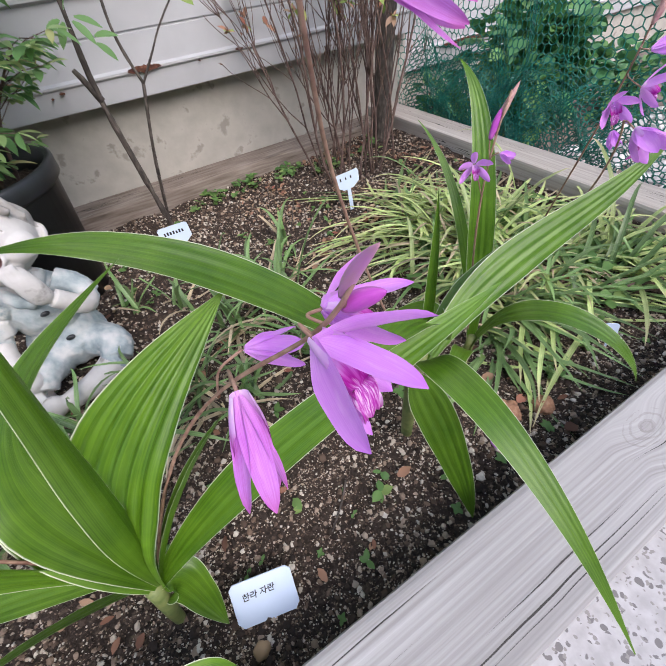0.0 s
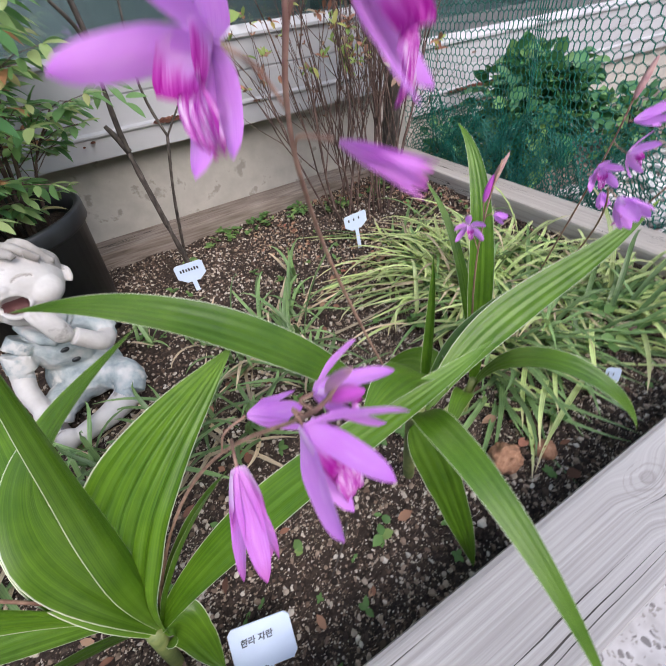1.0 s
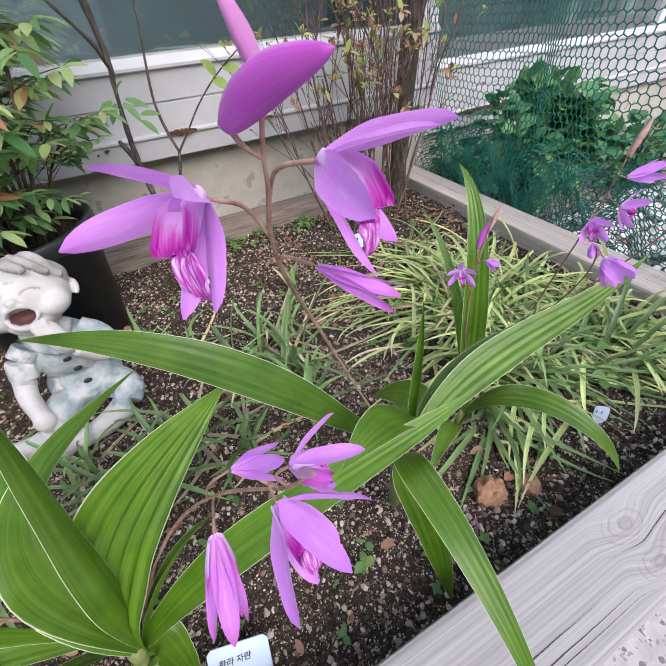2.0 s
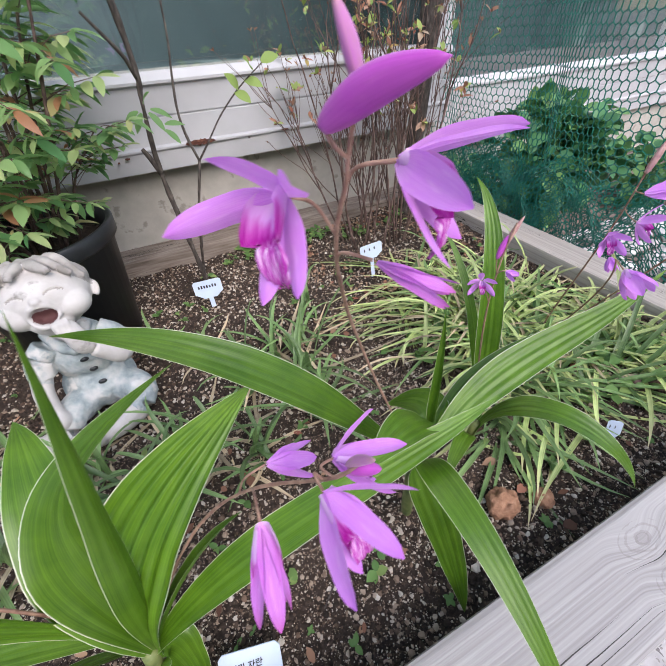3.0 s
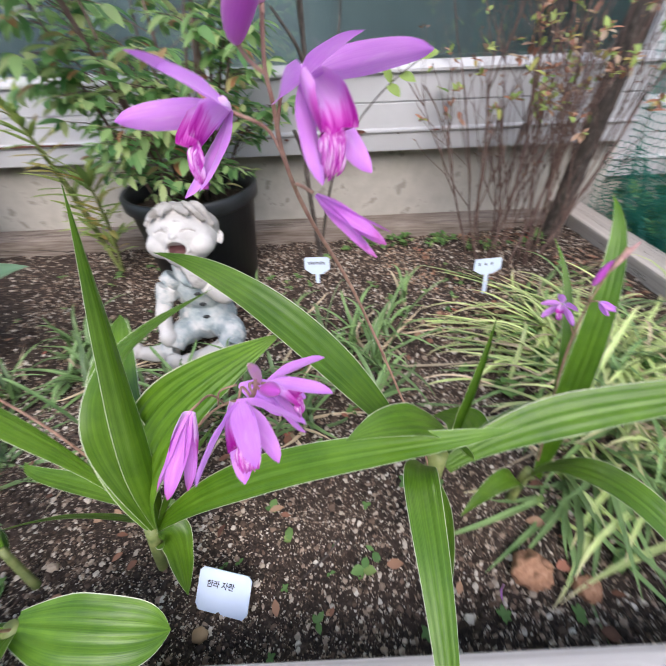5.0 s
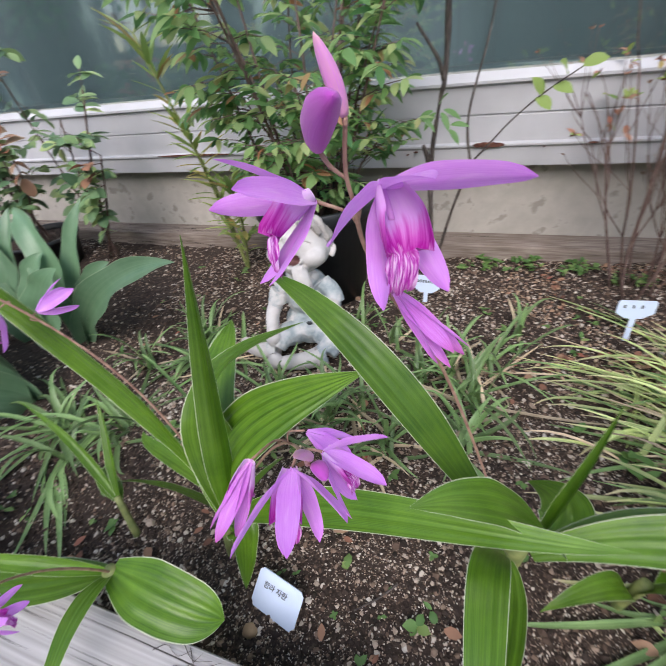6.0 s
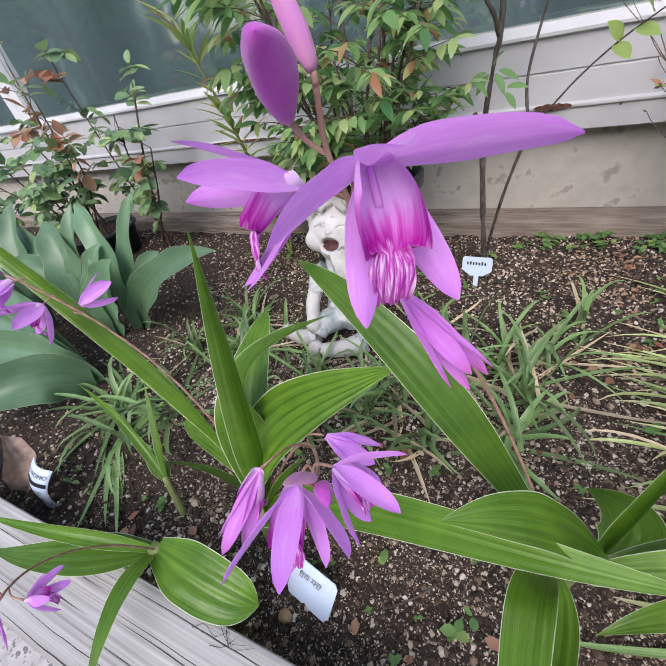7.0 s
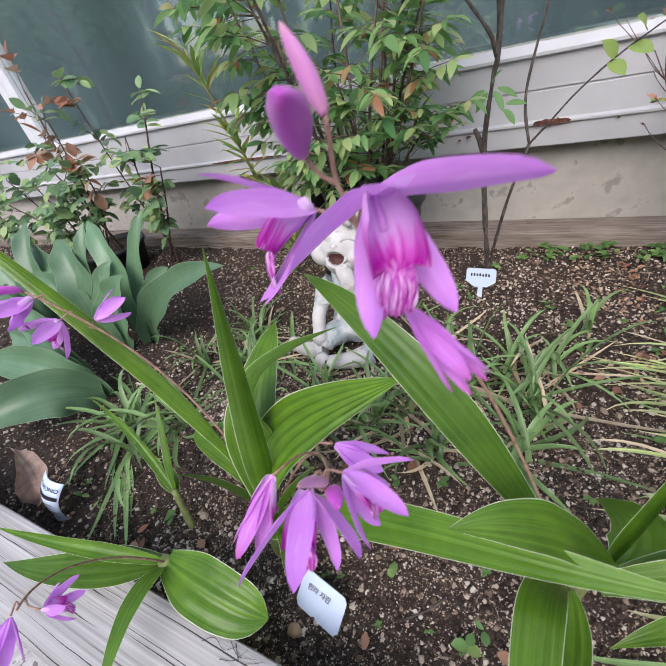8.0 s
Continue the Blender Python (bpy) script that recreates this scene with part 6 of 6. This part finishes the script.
stone = part("stone", (lambda b: (blob(b, (0.707, 0.611, 0.003), 0.0055, random.Random(6), 3, 0.25, (1.1, 0.9, 0.7)), b)[1])(bmesh.new()), plain("tan_pebble", (0.30, 0.20, 0.11), 0.7))
tagged(stone, "tan pebble lying on the dark soil", "stone", "stones on the soil")


def twig(pts, r, label):
    p = [Vector((x, y, soil_height(x, y) + z)) for x, y, z in pts]
    tagged(part("twig", tube(bmesh.new(), curve_points(p, 12), r, r * 0.5, 6, 0.4), BARK), label, "twig", "twigs on the soil")


twig([(0.812, 0.672, 0.004), (0.800, 0.660, 0.003), (0.782, 0.645, 0.003)], 0.0012, "thin grey twig on the soil")
twig([(0.90, 0.66, 0.003), (0.905, 0.70, 0.004), (0.90, 0.74, 0.006)], 0.0011, "thin grey twig on the soil")
twig([(0.96, 1.06, 0.002), (0.99, 1.10, 0.03), (1.0, 1.13, 0.06)], 0.001, "pale dry stalk standing in the soil")


def rootlet(pts, r):
    tagged(part("rootlet", tube(bmesh.new(), curve_points([Vector((x, y, 0.0522 + z)) for x, y, z in pts], 14), r, r * 0.4, 5, 0.4), BARK), "thin dark dry rootlet clinging to the timber edge", "rootlet", "rootlets on the timber")


for pts in (((0.666, 0.577, 0.0004), (0.674, 0.582, 0.0012), (0.684, 0.579, 0.0005), (0.692, 0.584, 0.0010)), ((0.672, 0.583, 0.0006), (0.683, 0.586, 0.0012), (0.695, 0.580, 0.0006), (0.708, 0.583, 0.0010)),
            ((0.690, 0.585, 0.0005), (0.698, 0.578, 0.0010), (0.706, 0.580, 0.0005), (0.714, 0.584, 0.0008)), ((0.684, 0.574, 0.0005), (0.694, 0.577, 0.0010), (0.700, 0.585, 0.0006))):
    rootlet(pts, 0.00026)
fallen = new("fallen_petal", tepal(0.013, 0.0045, 0.35))
fallen.matrix_world = pose(0.937, 0.632, 0.007, 75, 0, -50)
tagged(fallen, "fallen pink orchid petal on the soil", "petal")
tagged(part("dry_leaf", leaf_blade([(1.190, 0.668, 0.006), (1.200, 0.664, 0.014), (1.213, 0.657, 0.012), (1.228, 0.650, 0.005)], 0.018, 10, -40, n=14, across=10, pleat=0.08, cup=0.4, folds=3, wave=0.15, e=2.4), noisy("dark_dry_leaf", [(0.3, (0.05, 0.03, 0.024)), (0.7, (0.13, 0.08, 0.06))], 90, 0.7, 0.4)), "dark brown curled dry leaf on the soil", "leaf")


def seedling(at, n, size, seed, label):
    rng = random.Random(seed)
    x, y = at
    z = soil_height(x, y)
    ob = thing("seedling", (x, y, z), label, "weed", "weed seedlings")
    part("stalk", tube(bmesh.new(), [Vector((0, 0, -0.003)), Vector((0, 0, size * 0.5))], 0.0006, 0.0005, 5), GREEN_STEM, ob)
    for k in range(n):
        a = 6.2832 * k / n + rng.random()
        bm = bmesh.new()
        small_leaf(bm, Vector((0, 0, size * 0.5)), Vector((math.cos(a), math.sin(a), 0.35)), Vector((0, 0, 1)), size * rng.uniform(0.9, 1.3), size * 0.75, 0.2, 4)
        part("leaf", bm, WEED, ob)
    return ob


for k, (x, y, n, s) in enumerate(((0.767, 0.638, 4, 0.0075), (0.803, 0.648, 2, 0.008), (0.793, 0.615, 3, 0.014), (0.806, 0.668, 2, 0.006), (0.838, 0.70, 3, 0.011), (0.715, 0.655, 2, 0.009), (0.728, 0.657, 2, 0.008), (0.872, 0.606, 4, 0.012), (0.93, 0.614, 5, 0.012), (0.985, 0.612, 6, 0.013), (0.76, 0.597, 4, 0.008), (0.88, 0.72, 4, 0.02), (0.905, 0.715, 3, 0.02))):
    seedling((x, y), n, s * 0.46, k, "tiny green weed seedling on the soil")


def scatter(name, count, x0, x1, y0, y1, lo, hi, seed, material, label, category, leaves_each, rise):
    rng = random.Random(seed)
    bm = bmesh.new()
    k = 0
    while k < count:
        x, y = rng.uniform(x0, x1), rng.uniform(y0, y1)
        if noise.noise(Vector((x * 9, y * 9, seed))) < -0.05:
            continue
        k += 1
        z = soil_height(x, y)
        for j in range(rng.randint(*leaves_each)):
            a = rng.random() * 6.2832
            S = rng.uniform(lo, hi)
            small_leaf(bm, Vector((x, y, z + rise * rng.random() + 0.002)), Vector((math.cos(a), math.sin(a), rng.uniform(0.0, 0.45))), Vector((0, 0, 1)) + rand_dir(rng) * 0.3, S, S * rng.uniform(0.45, 0.8), rng.uniform(-0.3, 0.4), 3)
    return tagged(part(name, bm, material), label, category, kind="stuff")


scatter("weed_patch", 70, 0.80, 1.30, 1.19, 1.275, 0.007, 0.015, 71, WEED, "small green weeds along the timber", "weeds", (3, 6), 0.008)
scatter("weed_patch", 130, 0.3, 1.30, 0.62, 1.20, 0.005, 0.012, 72, WEED, "small green weeds among the bulbs", "weeds", (2, 5), 0.006)
scatter("weed_patch", 60, 1.02, 1.30, 0.66, 0.90, 0.010, 0.020, 73, WEED, "small green weeds among fading leaves", "weeds", (3, 6), 0.012)
scatter("leaf_litter", 190, 0.98, 1.30, 0.98, 1.27, 0.004, 0.012, 74, LITTER, "reddish brown fallen leaves on the soil", "litter", (1, 2), 0.004)
TAN = island_mat("tan_litter", [(0.0, (0.20, 0.12, 0.08)), (0.5, (0.42, 0.29, 0.19)), (0.85, (0.58, 0.45, 0.32)), (1.0, (0.40, 0.15, 0.10))], 0.85, 80)
scatter("leaf_litter", 600, 0.92, 1.30, 0.94, 1.27, 0.003, 0.008, 76, TAN, "small tan and reddish leaf crumbs on the soil", "litter", (1, 2), 0.003)
scatter("leaf_litter", 110, 0.3, 1.30, 0.60, 1.10, 0.006, 0.014, 75, LITTER, "scattered dry leaf bits on the soil", "litter", (1, 1), 0.003)


# ---- across the yard, mirrored in the windows ----
def yard_tree(at, height, crown, seed):
    rng = random.Random(seed)
    ob = thing("tree", at, "leafy green garden tree across the yard", "tree", "trees across the yard")
    bt, bl = bmesh.new(), bmesh.new()
    tube(bt, curve_points([(0, 0, -0.05), (0.04, 0.02, height * 0.35), (0.0, 0.05, height * 0.8)], 12), 0.07, 0.03, 10, 0.3)
    for k in range(9):
        a = 2.4 * k
        z = height * (0.35 + 0.05 * k)
        end = Vector((crown * 0.7 * math.cos(a), crown * 0.7 * math.sin(a), z + height * 0.2))
        tube(bt, curve_points([(0, 0.03, z), end * 0.5 + Vector((0, 0, z * 0.5)), end], 7), 0.03, 0.008, 6)
        for j in range(260):
            d = rand_dir(rng)
            L = rng.uniform(0.05, 0.11)
            small_leaf(bl, end + Vector((d.x * crown * 0.5, d.y * crown * 0.5, d.z * crown * 0.4)) * rng.random() ** 0.4, rand_dir(rng, -0.3), rand_dir(rng, 0.8), L, L * 0.5, 0.2, 3)
    part("trunk", bt, BARK, ob)
    tagged(part("crown", bl, DARK_BUSH, ob), kind="stuff")


for k, (x, y, h, c) in enumerate(((-2.2, -3.0, 2.4, 1.2), (-0.6, -3.6, 2.6, 1.3), (1.0, -3.2, 2.2, 1.2), (2.6, -3.6, 2.4, 1.2), (-6.9, -3.4, 2.4, 1.2), (-5.4, -2.8, 2.4, 1.2))):
    yard_tree((x, y, -0.012 if x < 1.5 else -0.31), h, c, 300 + k)
# unseen dark walls, added to shape how much sky the windows mirror
DARK_SCREEN = plain("dark_screen_wall", (0.13, 0.16, 0.14), 0.9)
for nm, x0, x1, top in (("added_yard_wall", -16, -5.7, 3.0), ("added_yard_wall", -5.6995, -3.2, 0.75), ("added_yard_wall", -3.1995, 12, 3.0)):
    slab(nm, (x0, -5.2, -0.31), (x1, -5.0, top), DARK_SCREEN, label="added unseen dark wall that shapes the window reflections", category="wall")
for x in (-5.35, -4.72, -3.85):
    tagged(part("yard_post", box(bmesh.new(), (x - 0.05, -5.15, 0.7505), (x + 0.05, -5.05, 2.9), 0.01), FRAME, smooth=False), "white post on the added low wall across the yard", "post", "posts across the yard")
bushy("yard_shrub", (-4.2, -4.3, -0.31), (0.55, 0.4, 0.75), 500, 0.12, DARK_BUSH, 35, "dark rounded garden shrub across the yard")
bushy("yard_shrub", (-5.2, -4.4, -0.31), (0.5, 0.4, 0.65), 450, 0.12, DARK_BUSH, 36, "dark rounded garden shrub across the yard")
